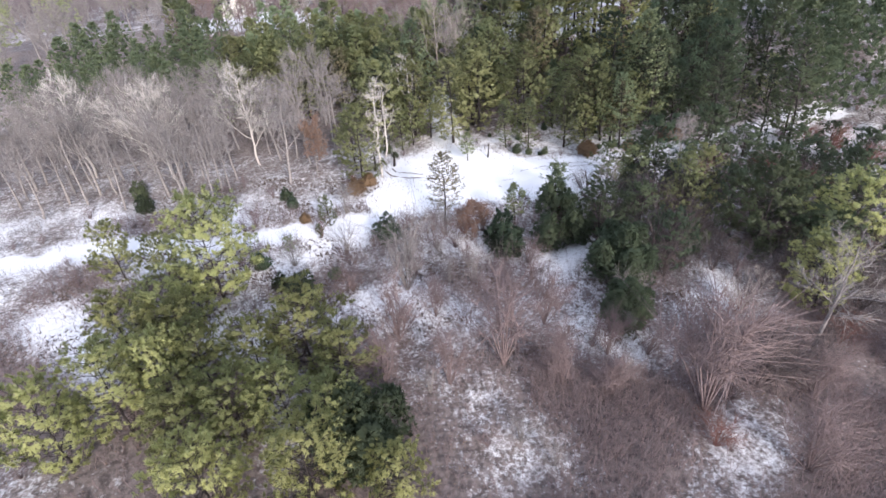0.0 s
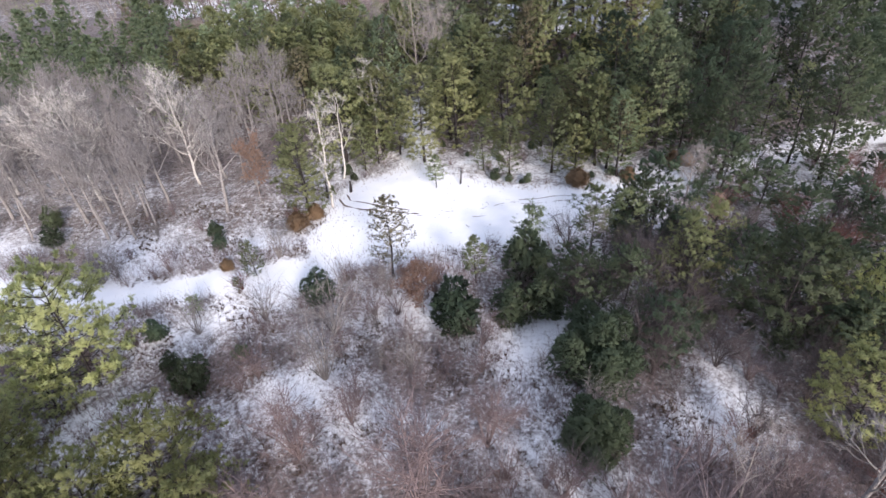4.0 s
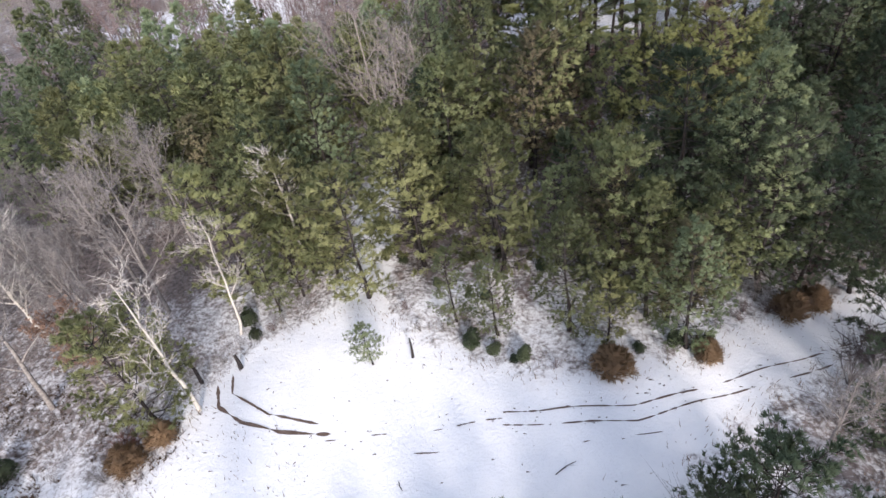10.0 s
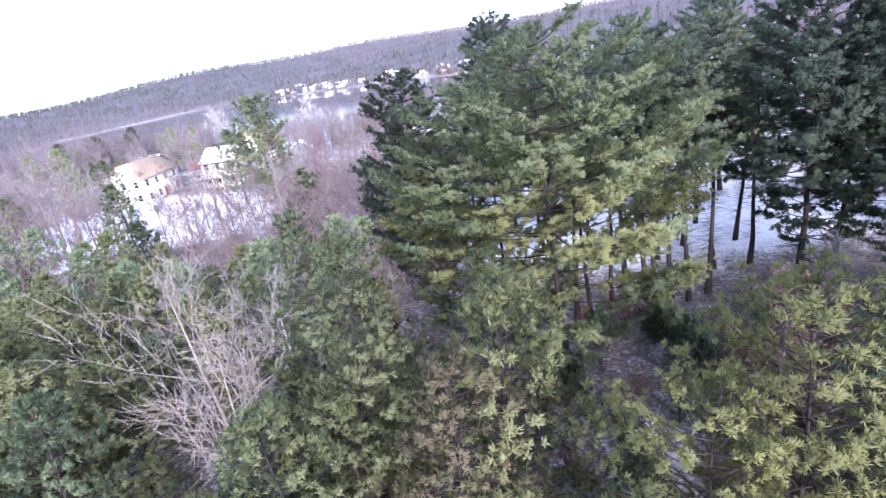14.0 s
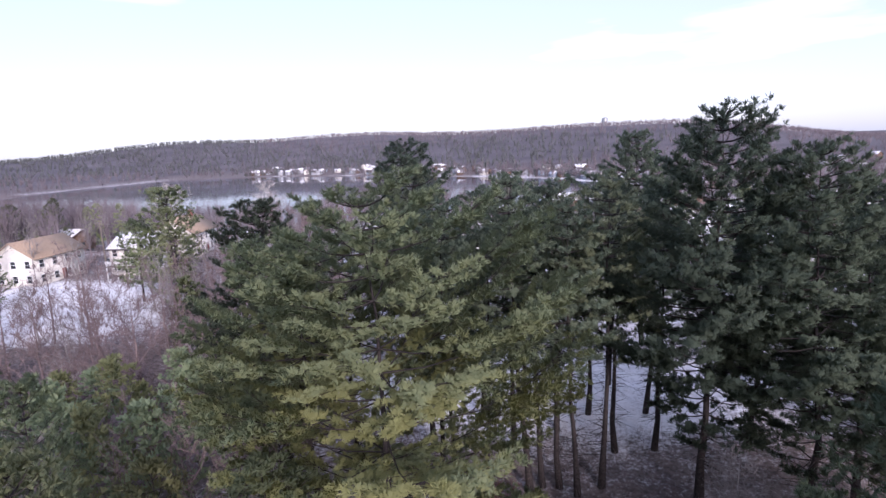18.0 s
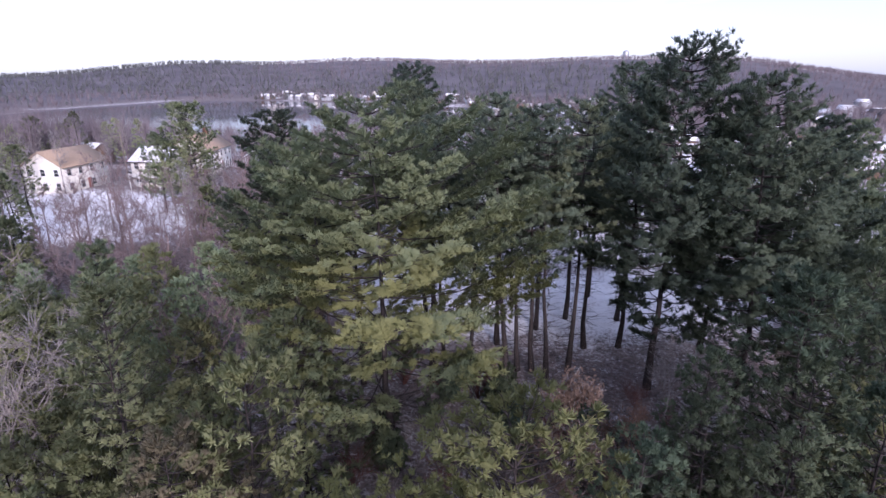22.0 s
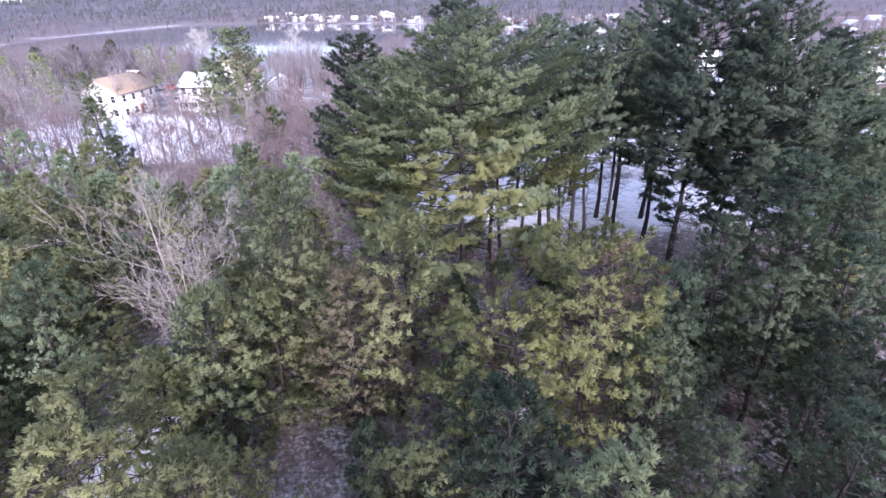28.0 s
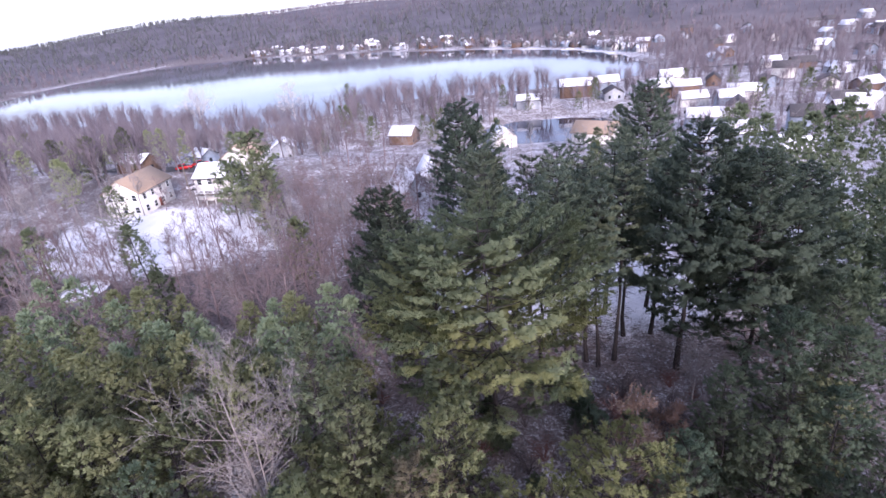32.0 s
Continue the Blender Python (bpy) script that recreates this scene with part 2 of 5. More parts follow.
def water_material():
    m, n, l, p = material("lake_water", 0.05, 0, 0.3)
    co = n.new("ShaderNodeTexCoord").outputs["Object"]
    ice = noise_node(n, l, 0.012, 3, 0.45, 0.62, co)
    l.new(mix_node(n, l, ice, (0.035, 0.038, 0.055), (0.15, 0.15, 0.19)), p.inputs["Base Color"])
    bump_node(n, l, p, noise_node(n, l, 0.6, 3, 0.2, 0.8, co), 0.04, 0.05)
    return m


WATER = water_material()


# ---- mesh tools ----
def mesh_of(name, verts, tris, mat, smooth_shade=False, normals=None):
    me = bpy.data.meshes.new(name)
    verts, tris = np.asarray(verts, np.float32).reshape(-1, 3), np.asarray(tris, np.int32).reshape(-1, 3)
    me.vertices.add(len(verts)), me.loops.add(3 * len(tris)), me.polygons.add(len(tris))
    me.vertices.foreach_set("co", verts.ravel())
    me.loops.foreach_set("vertex_index", tris.ravel())
    me.polygons.foreach_set("loop_start", np.arange(0, 3 * len(tris), 3, dtype=np.int32))
    if smooth_shade:
        me.polygons.foreach_set("use_smooth", np.ones(len(tris), bool))
    me.materials.append(mat)
    me.update(calc_edges=True)
    if normals is not None:
        me.normals_split_custom_set_from_vertices(normals)
    return me


class Soup:
    """Triangles gathered piece by piece."""

    def __init__(self):
        self.v, self.f, self.n, self.soft = [], [], 0, []

    def add(self, v, f):
        v, f = np.asarray(v, float).reshape(-1, 3), np.asarray(f, int).reshape(-1, 3)
        self.v.append(v), self.f.append(f + self.n)
        self.n += len(v)

    def tube(self, pts, radii, sides=5):
        """A tapered round limb along the points."""
        pts, k = np.asarray(pts, float), len(pts)
        d = np.gradient(pts, axis=0)
        d /= np.linalg.norm(d, axis=1)[:, None] + 1e-9
        ref = np.where(np.abs(d[:, 2:3]) > 0.9, [[1.0, 0, 0]], [[0, 0, 1.0]])
        u = np.cross(d, ref)
        u /= np.linalg.norm(u, axis=1)[:, None] + 1e-9
        w = np.cross(d, u)
        a = np.arange(sides) * 2 * np.pi / sides
        ring = pts[:, None] + np.asarray(radii, float)[:, None, None] * (np.cos(a)[None, :, None] * u[:, None] + np.sin(a)[None, :, None] * w[:, None])
        i, j = np.meshgrid(np.arange(k - 1), np.arange(sides), indexing="ij")
        p, q = (i * sides + j).ravel(), (i * sides + (j + 1) % sides).ravel()
        self.add(ring.reshape(-1, 3), np.concatenate([np.stack([p, q, q + sides], 1), np.stack([p, q + sides, p + sides], 1)]))

    def spikes(self, base, tip, width):
        """Thin three-sided twigs, all at once."""
        base, tip = np.asarray(base, float), np.asarray(tip, float)
        n = len(base)
        if not n:
            return
        d = tip - base
        u = np.cross(d, np.random.normal(size=(n, 3)))
        u /= np.linalg.norm(u, axis=1)[:, None] + 1e-9
        w = np.cross(d, u)
        w /= np.linalg.norm(w, axis=1)[:, None] + 1e-9
        r = np.broadcast_to(np.asarray(width, float).reshape(-1, 1), (n, 1)) / 2
        v = np.stack([base + u * r, base - 0.5 * u * r + 0.87 * w * r, base - 0.5 * u * r - 0.87 * w * r, tip], 1)
        k = np.arange(n)[:, None] * 4
        self.add(v, np.concatenate([k + [0, 1, 3], k + [1, 2, 3], k + [2, 0, 3]]))

    def sprays(self, at, way, length, width, blades, spread=0.7):
        """Bunches of needles: narrow blades fanning out from each point."""
        at, way = np.repeat(np.asarray(at, float), blades, 0), np.repeat(np.asarray(way, float), blades, 0)
        n = len(at)
        if not n:
            return
        d = way / (np.linalg.norm(way, axis=1)[:, None] + 1e-9) + np.random.normal(0, spread, (n, 3))
        d /= np.linalg.norm(d, axis=1)[:, None] + 1e-9
        ln = length * np.random.uniform(0.65, 1.2, (n, 1))
        s = np.cross(d, np.random.normal(size=(n, 3)))
        s /= np.linalg.norm(s, axis=1)[:, None] + 1e-9
        v = np.stack([at - s * width * 0.5, at + s * width * 0.5, at + d * ln], 1)
        self.add(v, np.arange(3 * n))

    def puffs(self, at, way, length, width, blades, spread=0.8):
        """Tufts of needles: wedges that flare from one root, so that each tuft is a piece of its own."""
        at, way = np.asarray(at, float), np.asarray(way, float)
        n = len(at)
        if not n:
            return
        d = way / (np.linalg.norm(way, axis=1)[:, None] + 1e-9)
        d = d[:, None] + np.random.normal(0, spread, (n, blades, 3))
        d /= np.linalg.norm(d, axis=2)[..., None] + 1e-9
        end = at[:, None] + d * length * np.random.uniform(0.6, 1.15, (n, blades, 1))
        side = np.cross(d, np.random.normal(size=(n, blades, 3)))
        side *= 0.5 * width / (np.linalg.norm(side, axis=2)[..., None] + 1e-9)
        v = np.concatenate([at[:, None], at[:, None] * 0.45 + end * 0.55 - side * 2, end], 1)
        root = np.arange(n)[:, None] * (1 + 2 * blades)
        k = root + 1 + np.arange(blades)
        # the crown's round form guides the shading; every wedge faces outward
        c = at.mean(0)
        face = (at - c) * [1, 1, 0.45]
        face = face / (np.linalg.norm(face, axis=1)[:, None] + 1e-9) + [0, 0, 0.45] + np.random.normal(0, 0.22, (n, 3))
        face /= np.linalg.norm(face, axis=1)[:, None] + 1e-9
        bent = face[:, None] + 0.2 * d
        bent /= np.linalg.norm(bent, axis=2)[..., None] + 1e-9
        turned = (np.cross(d, side) * bent).sum(2) > 0
        p, q = np.where(turned, k, k + blades), np.where(turned, k + blades, k)
        self.add(v, np.stack([np.broadcast_to(root, k.shape), p, q], -1))
        self.soft.append(np.concatenate([face[:, None], bent, bent], 1).reshape(-1, 3))

    def box(self, lo, hi):
        (a, b, c), (d, e, g) = lo, hi
        v = [(x, y, z) for x in (a, d) for y in (b, e) for z in (c, g)]
        self.add(v, [(0, 1, 3), (0, 3, 2), (4, 6, 7), (4, 7, 5), (0, 4, 5), (0, 5, 1), (2, 3, 7), (2, 7, 6), (0, 2, 6), (0, 6, 4), (1, 5, 7), (1, 7, 3)])

    def mesh(self, name, mat, smooth_shade=False):
        return mesh_of(name, np.concatenate(self.v), np.concatenate(self.f), mat, smooth_shade or bool(self.soft), np.concatenate(self.soft) if self.soft else None)


def piece(name, soup, mat, parent=None, label="", smooth_shade=False):
    """One mesh object, under a thing or a part."""
    ob = new(name, soup.mesh(name, mat, smooth_shade))
    ob.parent = parent
    if label:
        ob["label"] = label
    return ob


# ---- the ground ----
def smooth(a, b, v):
    """0 at a, 1 at b, with soft ends."""
    u = np.clip((np.asarray(v, float) - a) / (b - a), 0, 1)
    return u * u * (3 - 2 * u)


LAKE = [(-281, 376), (-230, 388), (-119, 326), (-87, 345), (-71, 385), (6, 392), (57, 399), (87, 406), (115, 450), (110, 527), (75, 616),
        (-17, 711), (-181, 837), (-384, 935), (-540, 949), (-559, 722), (-523, 600), (-430, 420)]
COVE = [(8, 268), (24, 262), (48, 264), (66, 276), (64, 296), (44, 304), (22, 304), (6, 290)]
LAKE_Z = -5.0


def shore_distance(x, y, ring):
    """Metres to the shoreline: positive on land, negative on water."""
    x, y = np.asarray(x, float), np.asarray(y, float)
    best, inside = np.full(x.shape, 1e9), np.zeros(x.shape, bool)
    for (ax, ay), (bx, by) in zip(ring, ring[1:] + ring[:1]):
        u = np.clip(((x - ax) * (bx - ax) + (y - ay) * (by - ay)) / ((bx - ax) ** 2 + (by - ay) ** 2), 0, 1)
        best = np.minimum(best, np.hypot(x - ax - u * (bx - ax), y - ay - u * (by - ay)))
        cross = ((ay > y) != (by > y)) & (x < (bx - ax) * (y - ay) / (by - ay + 1e-12) + ax)
        inside ^= cross
    return np.where(inside, -best, best)


def ground_z(x, y):
    x, y = np.asarray(x, float), np.asarray(y, float)
    z = 3.6 * smooth(74, 112, y) + 5.0 * smooth(-5, -50, x) * smooth(95, 140, y)
    z = z - 2.4 * smooth(16, 45, x) * (1 - smooth(85, 115, y)) + 1.2 * smooth(-8, -30, x) * smooth(62, 40, y)
    z = z + 0.25 * np.sin(x * 0.31 + 1.3) * np.sin(y * 0.27) + 0.12 * np.sin(x * 0.9 + y * 0.5)
    lake, cove = shore_distance(x, y, LAKE), shore_distance(x, y, COVE)
    far = smooth(500, 800, np.hypot(x - 20, y - 70))
    hill = (74 + 6 * np.sin(x * 0.004 + 0.5) + 4 * np.sin(x * 0.011)) * smooth(40, 620, lake) * far
    bearing = np.degrees(np.arctan2(x - 20, y - 70))
    hill = hill * (1 - 0.27 * smooth(-14, 3, bearing) - 0.58 * smooth(17, 34, bearing) - 0.56 * smooth(-28, -46, bearing))
    z = z * (1 - far) + (1.5 + hill) * far
    z = z * (1 - smooth(200, 260, y) * (1 - far)) - 1.5 * smooth(200, 260, y) * (1 - far)
    bank = smooth(0, 70, lake)
    z = np.where(lake > 0, z * bank + (LAKE_Z + 0.35) * (1 - bank), LAKE_Z - 0.2 + 0.08 * np.maximum(lake, -25))
    bank = smooth(0, 26, cove)
    return np.where(cove > 0, z * bank + (LAKE_Z + 0.3) * (1 - bank), LAKE_Z - 0.2 + 0.08 * np.maximum(cove, -25))


def axis(lo, hi, near_lo, near_hi, step, grow):
    """Grid lines: close together near the flight, wider with distance."""
    v = list(np.arange(near_lo, near_hi + 0.01, step))
    s = step
    while v[-1] < hi:
        s *= grow
        v.append(v[-1] + s)
    s = step
    while v[0] > lo:
        s *= grow
        v.insert(0, v[0] - s)
    return np.array(v)


LANE = [(-2.6, 74), (-2.9, 80), (-4.0, 88), (-3.6, 94)]
PATH_LINE = [(-62, 46), (-48, 48), (-39, 50), (-30, 49.5), (-19, 51.5), (-12, 54), (-5, 58)]
CLEARING = [(-13, 60), (-12, 69), (-9, 73), (-5.6, 75), (-1.5, 76), (2.6, 71.8), (7, 70.2), (12.2, 68.2), (17.2, 69), (22.2, 70.1), (27, 73.6), (32.4, 76), (38.4, 78.4), (60, 88),
            (62, 83), (36.4, 74), (30.3, 70.5), (24, 66), (20.4, 63), (17.6, 59), (13, 57.7), (8.2, 57.6), (1.3, 56), (-6, 54.5), (-13.3, 56)]


def line_distance(x, y, line):
    best = np.full(np.shape(x), 1e9)
    for (ax, ay), (bx, by) in zip(line, line[1:]):
        u = np.clip(((x - ax) * (bx - ax) + (y - ay) * (by - ay)) / ((bx - ax) ** 2 + (by - ay) ** 2), 0, 1)
        best = np.minimum(best, np.hypot(x - ax - u * (bx - ax), y - ay - u * (by - ay)))
    return best


def openness(x, y):
    """1 on the clearing, the trail and the yards, 0 in the growth."""
    a = smooth(0.8, -0.8, shore_distance(x, y, CLEARING) + 0.7 * np.sin(x * 1.3 + 0.8 * np.sin(y)) * np.sin(y * 1.1 + 2) + 0.5 * np.sin(x * 2.9 + y * 1.7))
    b = smooth(2.9, 1.2, line_distance(x, y, PATH_LINE) + 0.5 * np.sin(x * 1.7 + y))
    c = smooth(21, 10, np.hypot((x + 50) * 0.75, y - 153))
    d = smooth(14, 6, np.hypot((x - 28) * 0.42, y - 136)) * 0.62
    e = smooth(2.8, 1.2, line_distance(x, y, LANE)) * 0.9
    return np.maximum(np.maximum(np.maximum(a, b), np.maximum(c, d)), e)


gx, gy = axis(-4600, 4600, -75, 75, 1.0, 1.09), axis(-1500, 4800, -20, 175, 1.0, 1.085)
gxx, gyy = np.meshgrid(gx, gy)
gz = ground_z(gxx, gyy)
near = smooth(260, 120, np.hypot(gxx, gyy - 70))
gz = gz + near * (1 - openness(gxx, gyy)) * np.random.normal(0, 0.06, gz.shape)
gi, gj = np.meshgrid(np.arange(len(gy) - 1), np.arange(len(gx) - 1), indexing="ij")
gp = (gi * len(gx) + gj).ravel()
gt = np.concatenate([np.stack([gp, gp + 1, gp + len(gx) + 1], 1), np.stack([gp, gp + len(gx) + 1, gp + len(gx)], 1)])
ground_mesh = mesh_of("ground", np.stack([gxx, gyy, gz], -1), gt, GROUND, True)
litter = ground_mesh.attributes.new("litter", "FLOAT", "POINT")
brush = 0.46 + 0.14 * smooth(60, 24, gyy) + 0.27 * smooth(34, 22, gyy) + 0.22 * smooth(18, 30, gxx) * smooth(74, 64, gyy) + 0.20 * smooth(150, 200, gyy) - 0.55 * smooth(32, 10, np.abs(shore_distance(gxx, gyy, LAKE))) * smooth(450, 600, gyy) + 0.31 * smooth(74, 84, gyy) * smooth(160, 128, gyy) + 0.22 * smooth(-12, -22, gxx) * smooth(58, 66, gyy) * smooth(90, 82, gyy) + 0.22 * smooth(4, -14, gxx) * smooth(100, 115, gyy) * smooth(215, 170, gyy) + 0.5 * smooth(300, 900, np.hypot(gxx, gyy)) - 0.06 * smooth(50, 80, gxx) * smooth(170, 210, gyy) * smooth(480, 360, gyy)
patch = np.sin(gxx * 0.42 + 2 * np.sin(gyy * 0.21)) + np.sin(gyy * 0.5 + 1.7 * np.sin(gxx * 0.17))
brush = brush + smooth(66, 52, gyy) * smooth(30, 22, gxx) * 0.14 * np.clip(patch + 0.1, -1.6, 1.2)
litter.data.foreach_set("value", ((1 - openness(gxx, gyy)) * np.maximum(brush, 0)).ravel().astype(np.float32))
wooded = ground_mesh.attributes.new("wooded", "FLOAT", "POINT")
wooded.data.foreach_set("value", (smooth(560, 760, np.hypot(gxx - 20, gyy - 70)) * smooth(25, 60, shore_distance(gxx, gyy, LAKE))).ravel().astype(np.float32))
tagged(new("ground", ground_mesh), "snow-covered ground with brown litter and stubble showing through", "ground", kind="structure")


def water(name, ring, label):
    bm = bmesh.new()
    cx, cy = np.mean([p[0] for p in ring]), np.mean([p[1] for p in ring])
    bm.faces.new([bm.verts.new((cx + (x - cx) * 1.02, cy + (y - cy) * 1.02, LAKE_Z)) for x, y in ring])
    bmesh.ops.triangulate(bm, faces=bm.faces)
    me = bpy.data.meshes.new(name)
    bm.to_mesh(me)
    me.materials.append(WATER)
    return tagged(new(name, me), label, "water", kind="structure")


water("water", LAKE, "wide lake with thin ice and dark open water")
water("water", COVE, "small cove of dark water among the houses")


# ---- trees ----
def trunk_line(h, bend, n=9):
    z = np.linspace(0, 1, n)
    return np.stack([np.cumsum(np.random.normal(0, bend, n)) * h / n, np.cumsum(np.random.normal(0, bend, n)) * h / n, z * h], 1)


def pine(h, radius, low, count, finger, tufts, blade, width, blades, up, ragged, needle, droop=0.0, gap=0.0, fill=0.72, plume=1.0):
    """A pine: trunk, limbs in whorls, each with a fan of branchlets that carry brushes of needles."""
    wood, green = Soup(), Soup()
    stem = trunk_line(h, 0.05)
    stem[0, :2] = 0
    wood.tube(stem, np.linspace((0.0135 if h < 15 else 0.0095) * h, 0.012, 9) * (1 + 0.5 * np.exp(-np.linspace(0, 9, 9))), 7)
    at, way = [], []
    lean = random.uniform(0, 6.28)
    levels = low + (1 - low) * np.linspace(0, 0.985, count) ** (0.92 if h < 20 else 0.82)
    for q in levels:
        if random.random() < gap:
            continue
        u = (q - low) / (1 - low)
        reach = radius * (min(1.0, 0.5 + 2.0 * u) * (1 - u) ** fill + 0.07)
        c = np.array([np.interp(q * h, stem[:, 2], stem[:, k]) for k in range(3)])
        turn = random.uniform(0, 6.28)
        for b in range(random.choice((3, 4, 4, 5)) if h < 20 else 5):
            a = turn + b * 6.283 / (4 if h < 20 else 5) + random.gauss(0, 0.25)
            ln = reach * random.uniform(1 - ragged, 1 + 0.4 * ragged) * (1 + 0.18 * math.cos(a - lean))
            lift = up * (0.2 + (1.0 if h < 20 else 0.5) * u * u) - droop * (1 - u)
            s = np.linspace(0, 1, 5)[:, None]
            out = np.array([math.cos(a), math.sin(a), 0])
            side = np.array([-out[1], out[0], 0])
            limb = c + out * s * ln + np.array([0, 0, 1]) * (lift * s + 0.20 * s ** 3 - 0.07 * np.sin(s * 3.1)) * ln + side * random.gauss(0, 0.08) * ln * s * s
            wood.tube(limb, np.linspace(0.0022 * h + 0.012, 0.006, 5), 3)
            m = max(6 if tufts > 1.2 else 3, int(finger * ln ** 0.8))
            t = np.sqrt(np.random.uniform(0.10, 1.0, m))
            f0 = np.stack([np.interp(t, s[:, 0], limb[:, k]) for k in range(3)], 1)
            turned = np.where(np.arange(m) % 2, 1, -1) * np.random.uniform(0.25, 1.1, m)
            fd = out * np.cos(turned)[:, None] + side * np.sin(turned)[:, None] + np.array([0, 0, 1.0]) * np.random.normal(0.22 + 0.3 * u, 0.14 if h < 20 else 0.09, (m, 1))
            fl = (0.16 + 0.30 * np.sin(np.clip(t, 0, 1) * 2.6)) * plume * ln * np.random.uniform(0.6, 1.15, m) + blade * 0.3
            wood.spikes(f0, f0 + fd * fl[:, None], 0.03)
            k = np.repeat(np.arange(m), np.maximum(2, (tufts * fl).astype(int)))
            r = np.random.uniform(0.25, 1.05, len(k))
            p = f0[k] + fd[k] * (fl[k] * r)[:, None] + np.random.normal(0, 0.16 * blade, (len(k), 3))
            at.append(p)
            way.append(fd[k] * 0.7 + np.random.normal(0, 0.25, (len(k), 3)) + np.array([0, 0, 0.75]))
    tip = stem[-1]
    at.append(tip + np.random.normal(0, 0.15, (14, 3)) - [0, 0, 0.15]), way.append(np.tile([0, 0, 1.0], (14, 1)))
    green.puffs(np.concatenate(at), np.concatenate(way), blade, width, blades, 0.55)
    # dead stubs under the crown
    n = int((26 if h > 20 else 10) * low * h / 4) + 2
    z = np.random.uniform(0.12, max(low, 0.15), n) * h
    a = np.random.uniform(0, 6.28, n)
    ln = np.random.uniform(0.3, 1.0, n) * radius * (0.62 if h > 20 else 0.5)
    b = np.stack([np.zeros(n), np.zeros(n), z], 1)
    wood.spikes(b, b + np.stack([np.cos(a) * ln, np.sin(a) * ln, np.random.uniform(-0.3, 0.3, n) * ln], 1), 0.06)
    return [("trunk", wood, BARK_PINE), ("crown", green, needle)]


def bush(h, radius, needle, n, blade, width, blades=4):
    """A dense evergreen bush: several leaders of uneven height, each with its own tapering clump."""
    wood, green = Soup(), Soup()
    leaders = 7
    for k in range(leaders):
        a, r = k * 2.4 + random.uniform(-0.4, 0.4), radius * math.sqrt(random.random()) * (0.62 if k else 0.1)
        hh = h * (random.uniform(0.5, 0.9) if k else 1.0)
        top = np.array([math.cos(a) * r, math.sin(a) * r, hh])
        wood.tube([(0, 0, 0), top * [0.6, 0.6, 0.45], top * [1, 1, 0.93]], [0.05, 0.035, 0.012], 4)
        m = n // leaders
        t = np.random.uniform(0.05, 1.0, m) ** 0.85
        w = radius * 0.62 * np.minimum(1, 0.45 + 1.8 * t) * (1.02 - t) ** 0.55 * np.sqrt(np.random.uniform(0.15, 1.0, m))
        b = np.random.uniform(0, 6.28, m)
        w = w * (1 + 0.25 * np.sin(b * 3 + k) * np.sin(t * 11 + k))
        out = np.stack([np.cos(b), np.sin(b), np.zeros(m)], 1)
        p = out * w[:, None] + np.stack([top[0] * (0.3 + 0.7 * t), top[1] * (0.3 + 0.7 * t), t * hh], 1)
        green.puffs(p, out * 0.7 + [0, 0, 0.8], blade, width, blades, 0.55)
    return [("trunk", wood, BARK_PINE), ("crown", green, needle)]


def grow(soup, start, way, ln, r, level, twigs, bend, lean):
    """A limb that forks into thinner limbs and ends in fine twigs."""
    n = 5 if level else 3
    pts, d = [np.array(start, float)], np.array(way, float)
    for k in range(n):
        d = d + np.random.normal(0, bend, 3) + np.array([0, 0, lean])
        d /= np.linalg.norm(d)
        pts.append(pts[-1] + d * ln / n)
    pts = np.array(pts)
    soup.tube(pts, np.maximum(np.linspace(r, r * 0.35, n + 1), 0.008), 5 if level > 1 else 3)
    if level == 0:
        t = np.random.uniform(0.1, 1, twigs)
        b = np.stack([np.interp(t * n, np.arange(n + 1), pts[:, c]) for c in range(3)], 1)
        e = b + (d + np.random.normal(0, 0.5, (twigs, 3))) * np.random.uniform(0.35, 0.8, (twigs, 1)) * ln
        soup.spikes(b, e, 0.036)
        return
    for k in range(5 if level == 2 else 4):
        t = random.uniform(0.25, 1.0)
        b = np.array([np.interp(t * n, np.arange(n + 1), pts[:, c]) for c in range(3)])
        side = np.cross(d, np.random.normal(size=3))
        side /= np.linalg.norm(side) + 1e-9
        grow(soup, b, d * 0.75 + side * random.uniform(0.45, 0.85), ln * random.uniform(0.5, 0.75), r * 0.55 * (1.15 - 0.4 * t), level - 1, twigs, bend, lean)


def bare(h, spread, bark, limbs=9, twigs=6, low=0.3, lean=0.06, wobble=0.06, thick=0.011, level=2):
    """A leafless tree."""
    wood, fine = Soup(), Soup()
    line = trunk_line(h * 0.92, wobble)
    line[0, :2] = 0
    wood.tube(line, np.linspace(thick * h, 0.02, 9), 7)
    for k in range(limbs):
        q = low + (0.96 - low) * (k + random.random()) / limbs
        b = np.array([np.interp(q * h * 0.92, line[:, 2], line[:, c]) for c in range(3)])
        a = k * 2.4 + random.uniform(-0.5, 0.5)
        ln = spread * (1.05 - 0.7 * q) * random.uniform(0.75, 1.2)
        grow(fine, b, (math.cos(a) * 0.8, math.sin(a) * 0.8, 0.75), ln, thick * h * 0.5 * (1.1 - q), level, twigs, 0.12, lean)
    return [("trunk", wood, bark), ("crown", fine, bark)]


